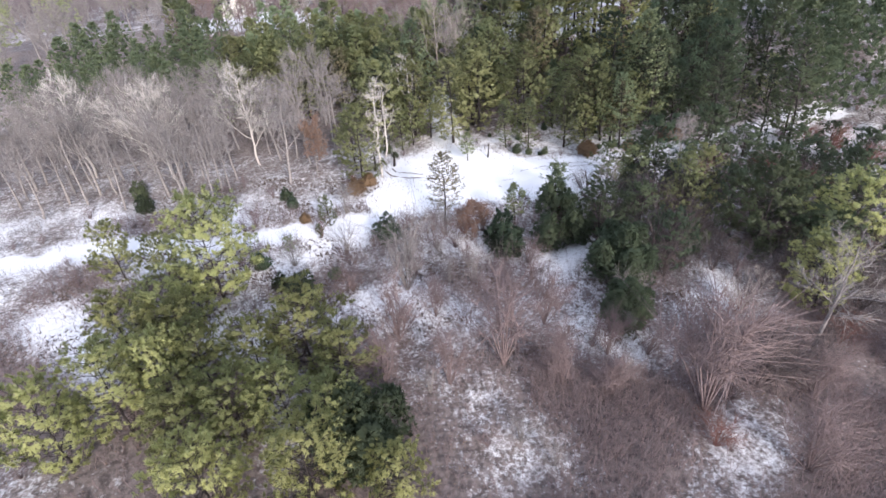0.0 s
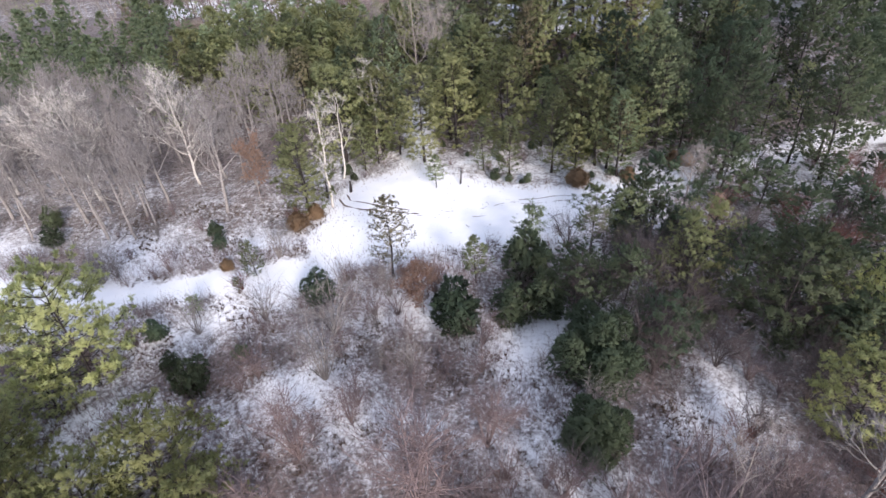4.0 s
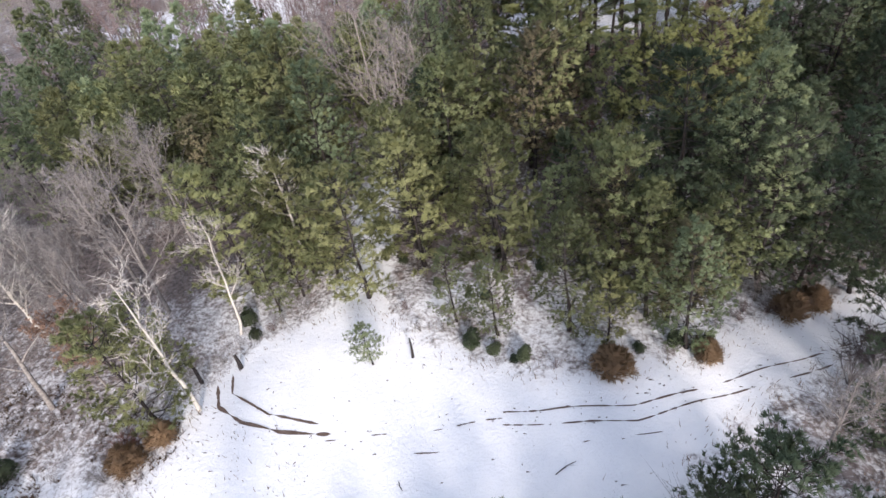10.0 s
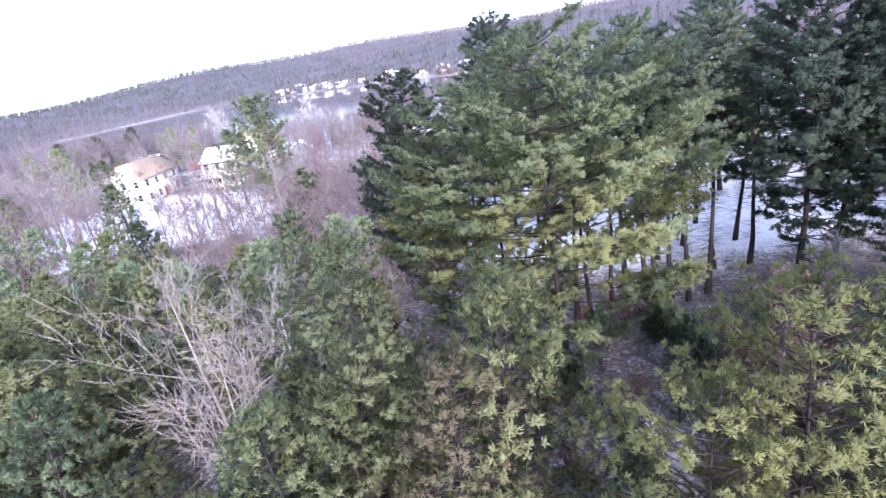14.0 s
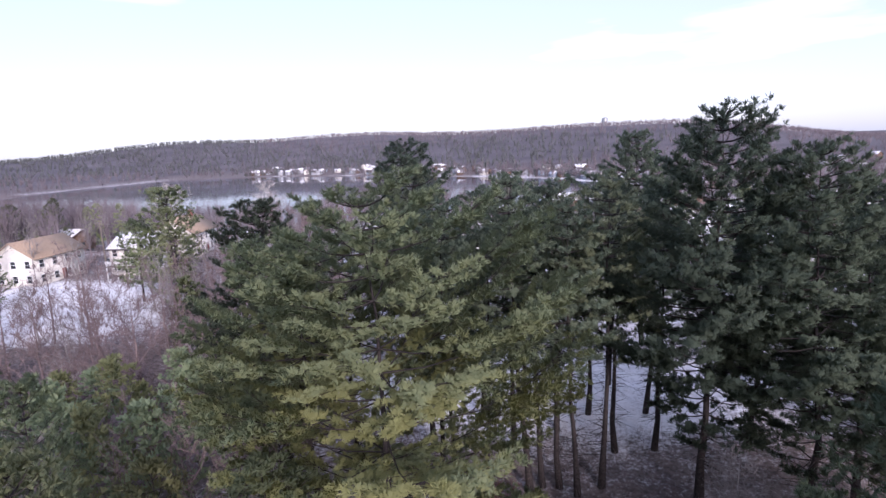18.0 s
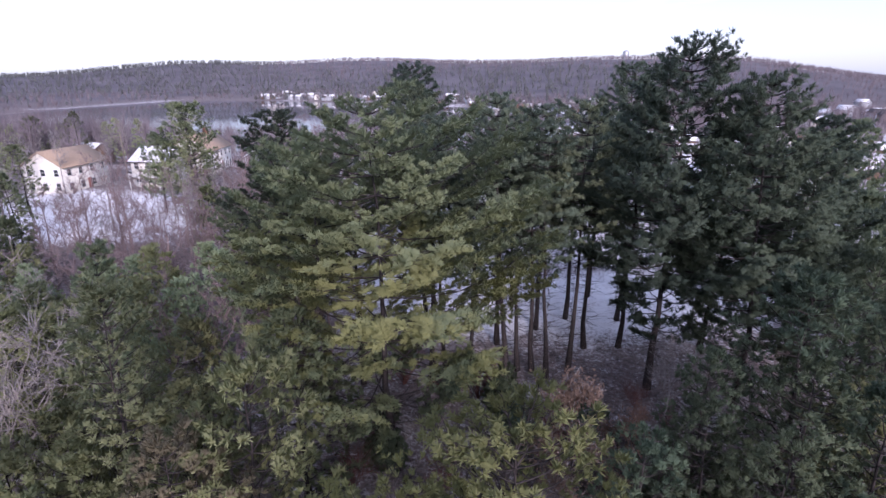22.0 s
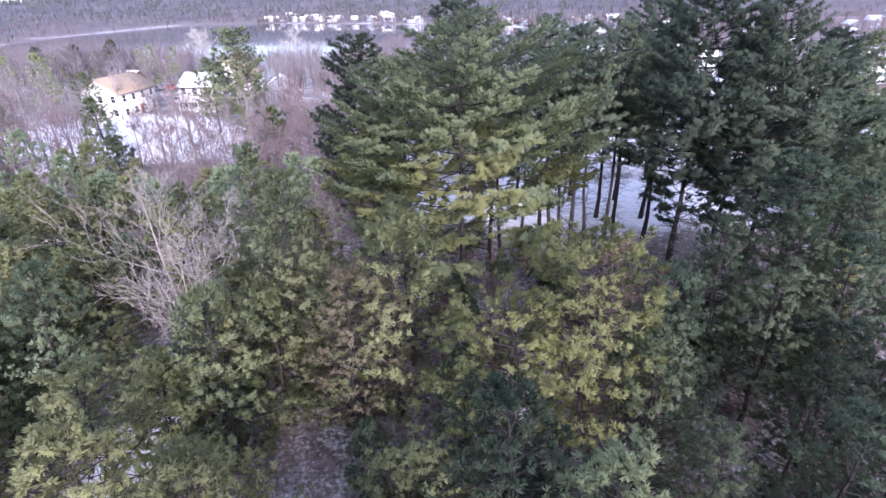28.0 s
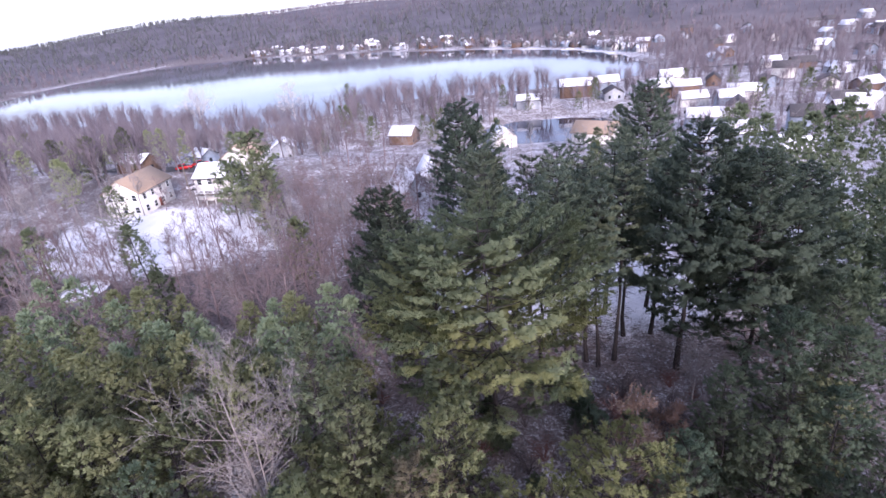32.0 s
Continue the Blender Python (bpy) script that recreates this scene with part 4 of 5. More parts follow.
for (ax, ay), (bx, by) in zip(EDGE, EDGE[1:]):
    if ax == -6:
        continue
    n = max(2, int(math.hypot(bx - ax, by - ay) / 1.5))
    for k in range(n):
        u = (k + random.random()) / n
        x, y = ax + (bx - ax) * u, ay + (by - ay) * u + random.uniform(0.0, 1.0)
        which = random.choice(("grey_shrub", "dark_bush", "grey_shrub", "shrub"))
        plant(which, x, y, random.uniform(0.7, 1.5), wide=1.2)
    for k in range(max(1, n // 4)):
        u = (k + random.random()) / max(1, n // 4)
        x, y = ax + (bx - ax) * u, ay + (by - ay) * u + random.uniform(1.8, 3.4)
        if line_distance(x, y, LANE) > 3.2 and min(math.hypot(x - p, y - q) for p, q in TAKEN) > 1.7:
            TAKEN.append((x, y))
            plant(random.choice(("green_pine", "yellow_pine", "green_pine")), x, y, random.uniform(6, 10))
def strew(name, shapes, mat, box, count, low, high, apart, label):
    """Trees of the deeper wood, joined: nobody can tell them apart."""
    (x0, y0), (x1, y1) = box
    s, tries = Soup(), 0
    shapes = [tuple(np.concatenate(x) for x in (q.v, q.f)) for q in shapes]
    while count > 0 and tries < 6000:
        tries += 1
        x, y = random.uniform(x0, x1), random.uniform(y0, y1)
        if openness(x, y) > 0.2 or shore_distance(x, y, COVE) < 3 or min(math.hypot(x - a, y - b) for a, b in TAKEN) < apart:
            continue
        TAKEN.append((x, y))
        v, f = shapes[count % len(shapes)]
        a, h = random.uniform(0, 6.28), random.uniform(low, high)
        turn = np.array([[math.cos(a), -math.sin(a), 0], [math.sin(a), math.cos(a), 0], [0, 0, 1]])
        s.add(v @ turn.T * h / 12 + [x, y, float(ground_z(x, y)) - 0.1], f)
        count -= 1
    tagged(piece(name, s, mat), label, "woods", kind="stuff")


DEEP_PINES = [pine(12, 2.9, 0.18, 11, 2.4, 1.0, 0.6, 0.20, 6, 0.55, 0.35, NEEDLE_GREEN)[1][1] for k in range(3)]
DEEP_BARE = [bare(12, 3.6, BARK_GREY, 9, 6, 0.3, 0.10, 0.05, 0.012, 1)[1][1] for k in range(3)]
fill(["bare_tree", "bare_tree", "thin_tree"], ((-78, 60), (-20, 90)), 74, 9, 14, 2.3)
fill(["wood_pine", "wood_yellow_pine", "yellow_pine", "wood_yellow_pine"], ((-42, 86), (6, 106)), 36, 8, 12, 2.6)
strew("deep_wood", DEEP_PINES, NEEDLE_GREEN, ((-42, 98), (2, 120)), 20, 8, 12, 3.0, "green pines standing close in the wood")
strew("deep_wood", DEEP_PINES, NEEDLE_YELLOW, ((-42, 98), (2, 120)), 18, 8, 12, 3.0, "yellowish pines standing close in the wood")
strew("deep_wood", DEEP_PINES, NEEDLE_GREEN, ((-80, 88), (-38, 116)), 40, 8, 12, 3.2, "green pines of the deeper wood above snow")
fill(["red_bare_tree", "thin_tree", "red_bare_tree", "wood_pine"], ((-62, 112), (8, 140)), 42, 9, 14, 2.8)
fill(["red_bare_tree", "thin_tree"], ((-34, 136), (8, 180)), 34, 10, 15, 2.8)
fill(["thin_tree", "bare_tree"], ((-100, 100), (-62, 165)), 26, 9, 14, 4.0)
DEEP_RED = [bare(12, 3.2, BARK_RED, 9, 6, 0.2, 0.12, 0.05, 0.011, 1)[1][1] for k in range(3)]
strew("deep_wood", DEEP_RED, BARK_RED, ((-46, 108), (10, 176)), 110, 8, 14, 2.2, "reddish bare trees standing close in the wood")
strew("deep_wood", DEEP_BARE, BARK_GREY, ((-150, 92), (-70, 240)), 110, 9, 14, 3.6, "bare grey trees of the deeper wood above snow")
strew("deep_wood", DEEP_PINES, NEEDLE_GREEN, ((-150, 92), (-70, 240)), 26, 9, 13, 4.0, "scattered green pines of the deeper wood")
# beside the grove, dark needle colour stands in for shade
fill(["grove_pine"], ((30, 72), (52, 104)), 18, 11, 16, 3.6)
strew("deep_wood", DEEP_PINES, NEEDLE_DARK, ((46, 72), (84, 132)), 40, 12, 18, 3.6, "dark pines standing close beside the grove")
strew("deep_wood", DEEP_PINES, NEEDLE_DARK, ((60, 90), (130, 190)), 70, 11, 18, 3.6, "dark pines of the deeper wood above snow")
strew("deep_wood", DEEP_BARE, BARK_GREY, ((50, 130), (150, 250)), 70, 9, 14, 4.0, "bare trees of the deeper wood above snow")
fill(["thin_tree", "thin_tree", "wood_pine"], ((0, 140), (50, 215)), 30, 8, 13, 4.0)
fill(["dark_pine", "red_bare_tree", "dark_pine"], ((30, 22), (64, 60)), 20, 4, 6.5, 3.4)
fill(["thicket_tree"], ((13, 38), (30, 58)), 14, 4, 7, 2.0)
fill(["thicket_tree", "thicket_tree", "rust_shrub"], ((29, 42), (64, 76)), 46, 3, 5.5, 2.2)
fill(["thicket_tree", "vase_tree", "thicket_tree"], ((18, 12), (50, 42)), 26, 4, 7.5, 2.2)
fill(["dark_pine", "green_pine", "bushy_pine"], ((26, 30), (42, 44)), 4, 6, 10, 2.6)
fill(["dark_bush", "dark_bush", "dark_pine"], ((11, 30), (32, 54)), 5, 2.2, 4.6, 2.2)
fill(["grey_shrub", "shrub"], ((10, 24), (34, 56)), 14, 2.4, 4.4, 1.6)
fill(["bushy_pine", "dark_pine"], ((-62, 8), (-30, 44)), 8, 4.5, 7, 3.6)
fill(["shrub", "grey_shrub", "shrub"], ((-34, 8), (40, 54)), 105, 1.6, 3.6, 1.2)
fill(["shrub", "grey_shrub"], ((-60, 40), (-12, 66)), 24, 1.0, 2.4, 1.8)
fill(["dark_bush", "sparse_pine", "dark_bush"], ((-44, 36), (-8, 62)), 5, 1.0, 3.2, 3.0)
fill(["shrub", "dark_bush"], ((-14, 74), (34, 84)), 26, 0.8, 1.8, 1.6, 0.3)
fill(["shrub", "grey_shrub", "thicket_tree"], ((27, 74), (64, 94)), 44, 1.2, 3.2, 1.6)
fill(["thicket_tree", "rust_shrub", "dark_bush", "thicket_tree"], ((15, 99), (38, 116)), 26, 2, 5, 1.7)
fill(["shrub", "grey_shrub", "rust_shrub"], ((0, 94), (50, 118)), 44, 1.0, 2.8, 1.6)
strew("deep_wood", DEEP_PINES, NEEDLE_GREEN, ((-70, 205), (170, 330)), 34, 8, 13, 6.0, "scattered pines between the houses")
fill(["green_pine", "yellow_pine", "wood_pine", "wood_yellow_pine"], ((-14, 76), (32, 100)), 5, 5, 8, 2.6)
fill(["thin_tree", "thin_tree", "red_bare_tree"], ((-70, 132), (-30, 168)), 24, 8, 13, 3.0, 0.9)
strew("deep_wood", DEEP_BARE, BARK_GREY, ((-150, 205), (10, 330)), 120, 9, 14, 5.0, "bare grey trees between the houses and the lake")
set_trees("grass_clump", [(-15.2, 61.5, 2.0), (-13.6, 63.4, 1.7), (16.4, 69.2, 1.9), (22.6, 70.4, 1.6), (29.4, 74.8, 2.0), (31.4, 76.0, 1.8), (-20, 53.5, 1.2), (26.0, 57.5, 1.8)])


# ---- undergrowth ----
def undergrowth(name, box, count, low, high, bark, label):
    """Thin stems and stubble that stand up through the snow."""
    (x0, y0), (x1, y1) = box
    x, y = np.random.uniform(x0, x1, count), np.random.uniform(y0, y1, count)
    # stems stand in patches
    patch = np.sin(x * 0.42 + 2 * np.sin(y * 0.21)) + np.sin(y * 0.5 + 1.7 * np.sin(x * 0.17)) + np.random.normal(0, 0.7, count)
    keep = (openness(x, y) < np.random.uniform(0, 0.5, count)) & (patch > -0.7)
    x, y = x[keep], y[keep]
    h = np.random.uniform(low, high, len(x)) ** 1.0
    b = np.stack([x, y, ground_z(x, y) - 0.05], 1)
    e = b + np.stack([np.random.normal(0, 0.3, len(x)) * h, np.random.normal(0, 0.3, len(x)) * h, h], 1)
    s = Soup()
    s.spikes(b, e, np.random.uniform(0.024, 0.055, len(x)))
    m = b + (e - b) * np.random.uniform(0.3, 0.6, (len(x), 1))
    s.spikes(m, m + np.stack([np.random.normal(0, 0.35, len(x)) * h, np.random.normal(0, 0.35, len(x)) * h, 0.4 * h], 1), 0.014)
    tagged(piece(name, s, bark), label, "undergrowth", kind="stuff")


undergrowth("brush", ((-45, 2), (55, 58)), 70000, 0.4, 1.7, BARK_RED, "reddish leafless brush standing up through the snow")
undergrowth("brush", ((-75, 40), (-8, 95)), 26000, 0.3, 1.4, BARK_GREY, "grey leafless brush standing up through the snow")
undergrowth("brush", ((-65, 84), (60, 150)), 46000, 0.3, 1.5, BARK_RED, "leafless brush and saplings on the snowy wood floor")
undergrowth("brush", ((2, 2), (50, 33)), 30000, 0.7, 2.3, BARK_RED, "tall reddish brush standing thickly in the snow")
undergrowth("dead_grass", ((-45, 2), (60, 75)), 30000, 0.08, 0.35, LEAF_GRASS, "dead brown grass poking through the snow")


# low dark tussocks in loose drifts over the slope beside the trail
tx, ty = np.random.uniform(-42, 20, 17000), np.random.uniform(30, 68, 17000)
tp = np.sin(tx * 0.7 + 1.5 * np.sin(ty * 0.4)) + np.sin(ty * 0.8 + 1.2 * np.sin(tx * 0.3)) + np.random.normal(0, 0.5, 17000)
tk = (openness(tx, ty) < np.random.uniform(0.05, 0.75, 17000)) & (tp > 0.1)
tb = np.stack([tx[tk], ty[tk], ground_z(tx[tk], ty[tk]) - 0.03], 1)
tussock = Soup()
tussock.sprays(tb, np.tile([0, 0, 1.0], (len(tb), 1)), 0.34, 0.07, 7, 0.8)
tagged(piece("tussock", tussock, TUSSOCK), "low dark tussocks of dead growth on the snow", "undergrowth", kind="stuff")


# ---- tracks in the clearing ----
SOIL = plain("bare_soil", (0.075, 0.050, 0.040), (0.150, 0.110, 0.090), 3.0, 0.95)


def tyre_track(line, w, broken):
    """A rut where the snow is pressed away, in ragged pieces."""
    line = np.array(line, float)
    u = np.linspace(0, len(line) - 1, 130)
    line = np.stack([np.interp(u, np.arange(len(line)), line[:, k]) for k in range(2)], 1)
    s = Soup()
    k, worn = 0, np.random.uniform(0.55, 1.15, 40)
    while k < 127:
        m = min(129, k + (random.randint(24, 60) if broken < 0.2 else random.randint(3, 11)))
        if random.random() > broken or not s.n and k > 60:
            seg = line[k:m + 1]
            d = np.gradient(seg, axis=0)
            nrm = np.stack([-d[:, 1], d[:, 0]], 1) / (np.linalg.norm(d, axis=1)[:, None] + 1e-9)
            wide = (w / 2) * np.interp(np.arange(k, k + len(seg)) / 4, np.arange(40), worn)[:, None] * np.minimum(1, np.sin(np.linspace(0.05, 3.09, len(seg))) * 1.6)[:, None]
            pts = np.concatenate([seg + nrm * wide, seg - nrm * wide])
            n = len(seg)
            v = np.column_stack([pts, ground_z(pts[:, 0], pts[:, 1]) + 0.03])
            s.add(v, [f for i in range(n - 1) for f in ((i, i + n, i + n + 1), (i, i + n + 1, i + 1))])
        k = m
    tagged(piece("tyre_track", s, SOIL), "dark broken tyre track pressed through the snow", "track", kind="structure")


tyre_track([(-12, 68), (-10.9, 66), (-8.5, 64.7), (-5.4, 64), (-2, 64.2)], 0.30, 0.02)
tyre_track([(-11.2, 69), (-10.4, 67.2), (-6.7, 65.3), (-3, 64.9)], 0.22, 0.05)
tyre_track([(9.3, 65.7), (11.7, 65.8), (17.5, 66.5), (21.6, 67.8), (26.7, 69.9), (30.7, 71.6), (36, 73.9)], 0.13, 0.22)
tyre_track([(9.3, 64.7), (13.6, 64.9), (17.5, 65.4), (21.6, 67.0), (27.2, 68.9), (31.5, 70.9), (36.6, 73.0)], 0.13, 0.22)
tyre_track([(-3, 63.6), (2, 64.2), (6, 64.6), (9.3, 65.2)], 0.10, 0.7)
tyre_track([(0, 62.6), (4, 62.9), (9, 63.2), (14, 63.6), (19, 64.8)], 0.10, 0.8)
# trodden specks and bits of litter on the open snow
qx, qy = np.random.uniform(-13, 38, 1500), np.random.uniform(56, 77, 1500)
qk = (shore_distance(qx, qy, CLEARING) < -0.5) & (np.random.rand(1500) < 0.16 + 0.5 * (np.abs(qy - 64.4 - 0.008 * np.maximum(qx, 0) ** 2) < 1.4))
qb = np.stack([qx[qk], qy[qk], ground_z(qx[qk], qy[qk]) + 0.02], 1)
specks = Soup()
specks.spikes(qb, qb + np.random.normal(0, 0.16, (len(qb), 3)) * [1, 0.5, 0.08], 0.09)
tagged(piece("snow_litter", specks, SOIL), "dark specks of litter and trodden soil on the snow", "litter", kind="stuff")


def stick(x, y, turn, ln):
    """A fallen branch on the snow."""
    s = Soup()
    g = float(ground_z(x, y)) + 0.05
    a = radians(turn)
    d = np.array([math.cos(a), math.sin(a), 0])
    k = np.array([-d[1], d[0], 0])
    p = np.array([x, y, g])
    s.tube([p, p + d * ln * 0.5 + k * 0.06 * ln, p + d * ln], [0.03, 0.025, 0.01], 5)
    s.spikes([p + d * ln * 0.45, p + d * ln * 0.7], [p + d * ln * 0.7 + k * 0.25 * ln + [0, 0, 0.1], p + d * ln * 0.9 - k * 0.18 * ln + [0, 0, 0.06]], 0.03)
    tagged(piece("fallen_branch", s, BARK_PINE), "dark fallen branch lying on the snow", "branch")


for x, y, turn, ln in ((12.4, 61.6, 35, 1.5), (3.6, 60.4, 120, 0.7)):
    stick(x, y, turn, ln)


def stump(x, y, h, r):
    root = new("snag")
    root.matrix_basis = pose(x, y, float(ground_z(x, y)) - 0.1, 4, 3, 30)
    s = Soup()
    s.tube([(0, 0, 0), (0.03, 0, h * 0.5), (0, 0.03, h)], [r * 1.3, r, r * 0.6], 7)
    piece("trunk", s, BARK_PINE, root)
    s = Soup()
    s.spikes([(0, 0, h * 0.6), (0, 0, h * 0.8)], [(0.5, 0.1, h * 0.75), (-0.3, -0.2, h * 0.95)], 0.05)
    piece("broken_limb", s, BARK_PINE, root)
    tagged(root, "dead grey snag standing in the snowy clearing", "dead trunk")


stump(2.6, 70.4, 2.2, 0.09)
stump(-10.8, 69.6, 1.6, 0.16)
stump(-13.4, 68.2, 2.4, 0.13)
# stubble along the clearing's ragged rim
undergrowth_rim = Soup()
rx, ry = np.random.uniform(-14, 40, 9000), np.random.uniform(53, 78, 9000)
rd = np.abs(shore_distance(rx, ry, CLEARING))
rk = (rd < np.abs(np.random.normal(0, 0.9, 9000))) | ((np.hypot(rx + 8, ry - 58) < 6) & (np.random.rand(9000) < 0.25))
rb = np.stack([rx[rk], ry[rk], ground_z(rx[rk], ry[rk]) - 0.03], 1)
rh = np.random.uniform(0.15, 0.6, (len(rb), 1))
undergrowth_rim.spikes(rb, rb + np.random.normal(0, 0.25, (len(rb), 3)) * rh + np.array([0, 0, 1.0]) * rh, 0.05)
tagged(piece("stubble", undergrowth_rim, LEAF_GRASS), "dead stubble along the rim of the clearing", "undergrowth", kind="stuff")


# ---- houses ----
def siding(name, a, b):
    """Painted boards: fine horizontal laps."""
    m, n, l, p = material(name, 0.65)
    w = n.new("ShaderNodeTexWave")
    w.bands_direction = "Z"
    w.inputs["Scale"].default_value, w.inputs["Distortion"].default_value = 1.4, 0.0
    l.new(n.new("ShaderNodeTexCoord").outputs["Object"], w.inputs["Vector"])
    l.new(mix_node(n, l, noise_node(n, l, 1.2, 4, 0.3, 0.7), a, b), p.inputs["Base Color"])
    bump_node(n, l, p, w.outputs["Fac"], 0.5, 0.03)
    return m


WALL_WHITE = siding("cream_siding", (0.62, 0.59, 0.52), (0.76, 0.73, 0.66))
WALL_GREY = siding("grey_siding", (0.30, 0.31, 0.33), (0.42, 0.43, 0.45))
WALL_BROWN = siding("brown_siding", (0.12, 0.075, 0.05), (0.20, 0.13, 0.09))
WALL_BLUE = siding("blue_grey_siding", (0.22, 0.26, 0.31), (0.34, 0.38, 0.43))
WALL_RED = siding("red_brown_siding", (0.16, 0.06, 0.045), (0.25, 0.10, 0.08))
ROOF_TAN = plain("tan_shingles", (0.27, 0.195, 0.135), (0.40, 0.31, 0.23), 5.0, 0.9)
ROOF_DARK = plain("dark_shingles", (0.05, 0.048, 0.05), (0.12, 0.11, 0.11), 5.0, 0.9)
PANE = plain("window_glass", (0.02, 0.025, 0.03), (0.05, 0.055, 0.06), 0.7, 0.08, 0.0, 0)
TRIM = plain("white_trim", (0.68, 0.68, 0.66), (0.80, 0.80, 0.78), 2.0, 0.5)
BRICK_RED = plain("chimney_brick", (0.16, 0.06, 0.045), (0.28, 0.12, 0.09), 6.0, 0.9)
ASPHALT = plain("asphalt", (0.040, 0.040, 0.043), (0.085, 0.082, 0.085), 1.5, 0.9)
TIMBER = plain("weathered_timber", (0.10, 0.085, 0.07), (0.22, 0.19, 0.16), 3.0, 0.85)
CAR_RED = plain("red_car_paint", (0.42, 0.02, 0.02), (0.50, 0.03, 0.03), 1.0, 0.25, 0.0, 0)
CAR_WHITE = plain("white_car_paint", (0.68, 0.69, 0.70), (0.76, 0.76, 0.77), 1.0, 0.25, 0.0, 0)
CAR_DARK = plain("dark_car_paint", (0.03, 0.035, 0.045), (0.06, 0.065, 0.075), 1.0, 0.25, 0.0, 0)
RUBBER = plain("tyre_rubber", (0.012, 0.012, 0.012), (0.03, 0.03, 0.03), 4.0, 0.9)
METAL_GREY = plain("grey_metal", (0.30, 0.31, 0.32), (0.45, 0.46, 0.47), 3.0, 0.45, 0.6)


def window(root, x, y, z, w, h, face, simple=False):
    """A window on a wall that looks along face (0: -y, 1: +x, 2: +y, 3: -x)."""
    turn = pose(x, y, z, 0, 0, (0, 90, 180, 270)[face])
    s = Soup()
    s.box((-w / 2, -0.02, 0), (w / 2, 0.05, h))
    pane = piece("window", s, PANE, root)
    pane.matrix_basis = turn
    if not simple:
        s = Soup()
        for lo, hi in (((-w / 2 - 0.1, -0.06, -0.1), (-w / 2, 0.03, h + 0.1)), ((w / 2, -0.06, -0.1), (w / 2 + 0.1, 0.03, h + 0.1)), ((-w / 2, -0.06, h), (w / 2, 0.03, h + 0.1)),
                       ((-w / 2, -0.08, -0.1), (w / 2, 0.03, 0)), ((-w / 2, -0.05, h / 2 - 0.03), (w / 2, 0.02, h / 2 + 0.03))):
            s.box(lo, hi)
        piece("window_frame", s, TRIM, pane, "white window frame")


def house(x, y, turn, w, d, eave, rise, wall, roof, label, snowy=True, detail=2, rows=1, chimney=False, z=None):
    """A gabled house: ridge along its own y. w across the gable, d along the ridge."""
    root = new("house")
    root.matrix_basis = pose(x, y, float(ground_z(x, y)) - 0.25 if z is None else z, 0, 0, turn)
    s = Soup()
    a, b = w / 2, d / 2
    v = [(-a, -b, -1), (a, -b, -1), (a, b, -1), (-a, b, -1), (-a, -b, eave), (a, -b, eave), (a, b, eave), (-a, b, eave), (0, -b, eave + rise), (0, b, eave + rise)]
    s.add(v, [(0, 1, 5), (0, 5, 4), (1, 2, 6), (1, 6, 5), (2, 3, 7), (2, 7, 6), (3, 0, 4), (3, 4, 7), (4, 5, 8), (6, 7, 9), (4, 8, 9), (4, 9, 7), (5, 6, 9), (5, 9, 8)])
    piece("wall", s, wall, root)
    o, th = 0.45, 0.16
    for side in (-1, 1):
        s = Soup()
        k = rise / a
        q = [(side * (a + o), -b - o, eave - o * k + 0.05), (0, -b - o, eave + rise + 0.05), (0, b + o, eave + rise + 0.05), (side * (a + o), b + o, eave - o * k + 0.05)]
        q += [(px, py, pz + th) for px, py, pz in q]
        s.add(q, [(0, 1, 2), (0, 2, 3), (4, 6, 5), (4, 7, 6), (0, 4, 5), (0, 5, 1), (2, 6, 7), (2, 7, 3), (3, 7, 4), (3, 4, 0)])
        piece("roof", s, roof, root)
        if snowy:
            s = Soup()
            q = [(px * 0.97, py * 0.985, pz + th + 0.02) for px, py, pz in q[:4]]
            q += [(px, py, pz + 0.12) for px, py, pz in q]
            s.add(q, [(0, 1, 2), (0, 2, 3), (4, 6, 5), (4, 7, 6), (0, 4, 5), (0, 5, 1), (2, 6, 7), (2, 7, 3), (3, 7, 4), (3, 4, 0)])
            piece("roof_snow", s, SNOW, root, "snow lying on the roof")
    simple = detail < 2
    nx, ny = max(1, int(w / (2.6 if detail > 1 else 4))), max(2, int(d / (2.4 if detail > 1 else 4)))
    for r in range(rows):
        zz = 0.9 + r * 2.7
        for i in range(nx):
            window(root, -a + w * (i + 0.5) / nx, -b, zz, 0.95, 1.25, 0, simple)
        for i in range(ny):
            window(root, a, -b + d * (i + 0.5) / ny, zz, 0.95, 1.25, 1, simple)
            if detail > 1:
                window(root, -a, -b + d * (i + 0.5) / ny, zz, 0.95, 1.25, 3, simple)
    if detail > 1:
        s = Soup()
        s.box((-0.5, -0.06, 0), (0.5, 0.05, 2.05))
        door = piece("door", s, WALL_RED, root, "dark red front door")
        door.matrix_basis = pose(a, 0.4, 0.35, 0, 0, 90)
        s = Soup()
        s.box((-0.9, -1.0, -0.6), (0.9, -0.06, 0.3))
        step = piece("doorstep", s, TIMBER, root)
        step.matrix_basis = pose(a, 0.4, 0, 0, 0, 90)
    if chimney:
        s = Soup()
        s.box((-0.45, -0.45, eave), (0.45, 0.45, eave + rise + 1.1))
        s.box((-0.52, -0.52, eave + rise + 1.1), (0.52, 0.52, eave + rise + 1.25))
        c = piece("chimney", s, BRICK_RED, root, "red brick chimney")
        c.location = (0.6, b * 0.4, 0)
    return tagged(root, label, "house", "houses by the lake")


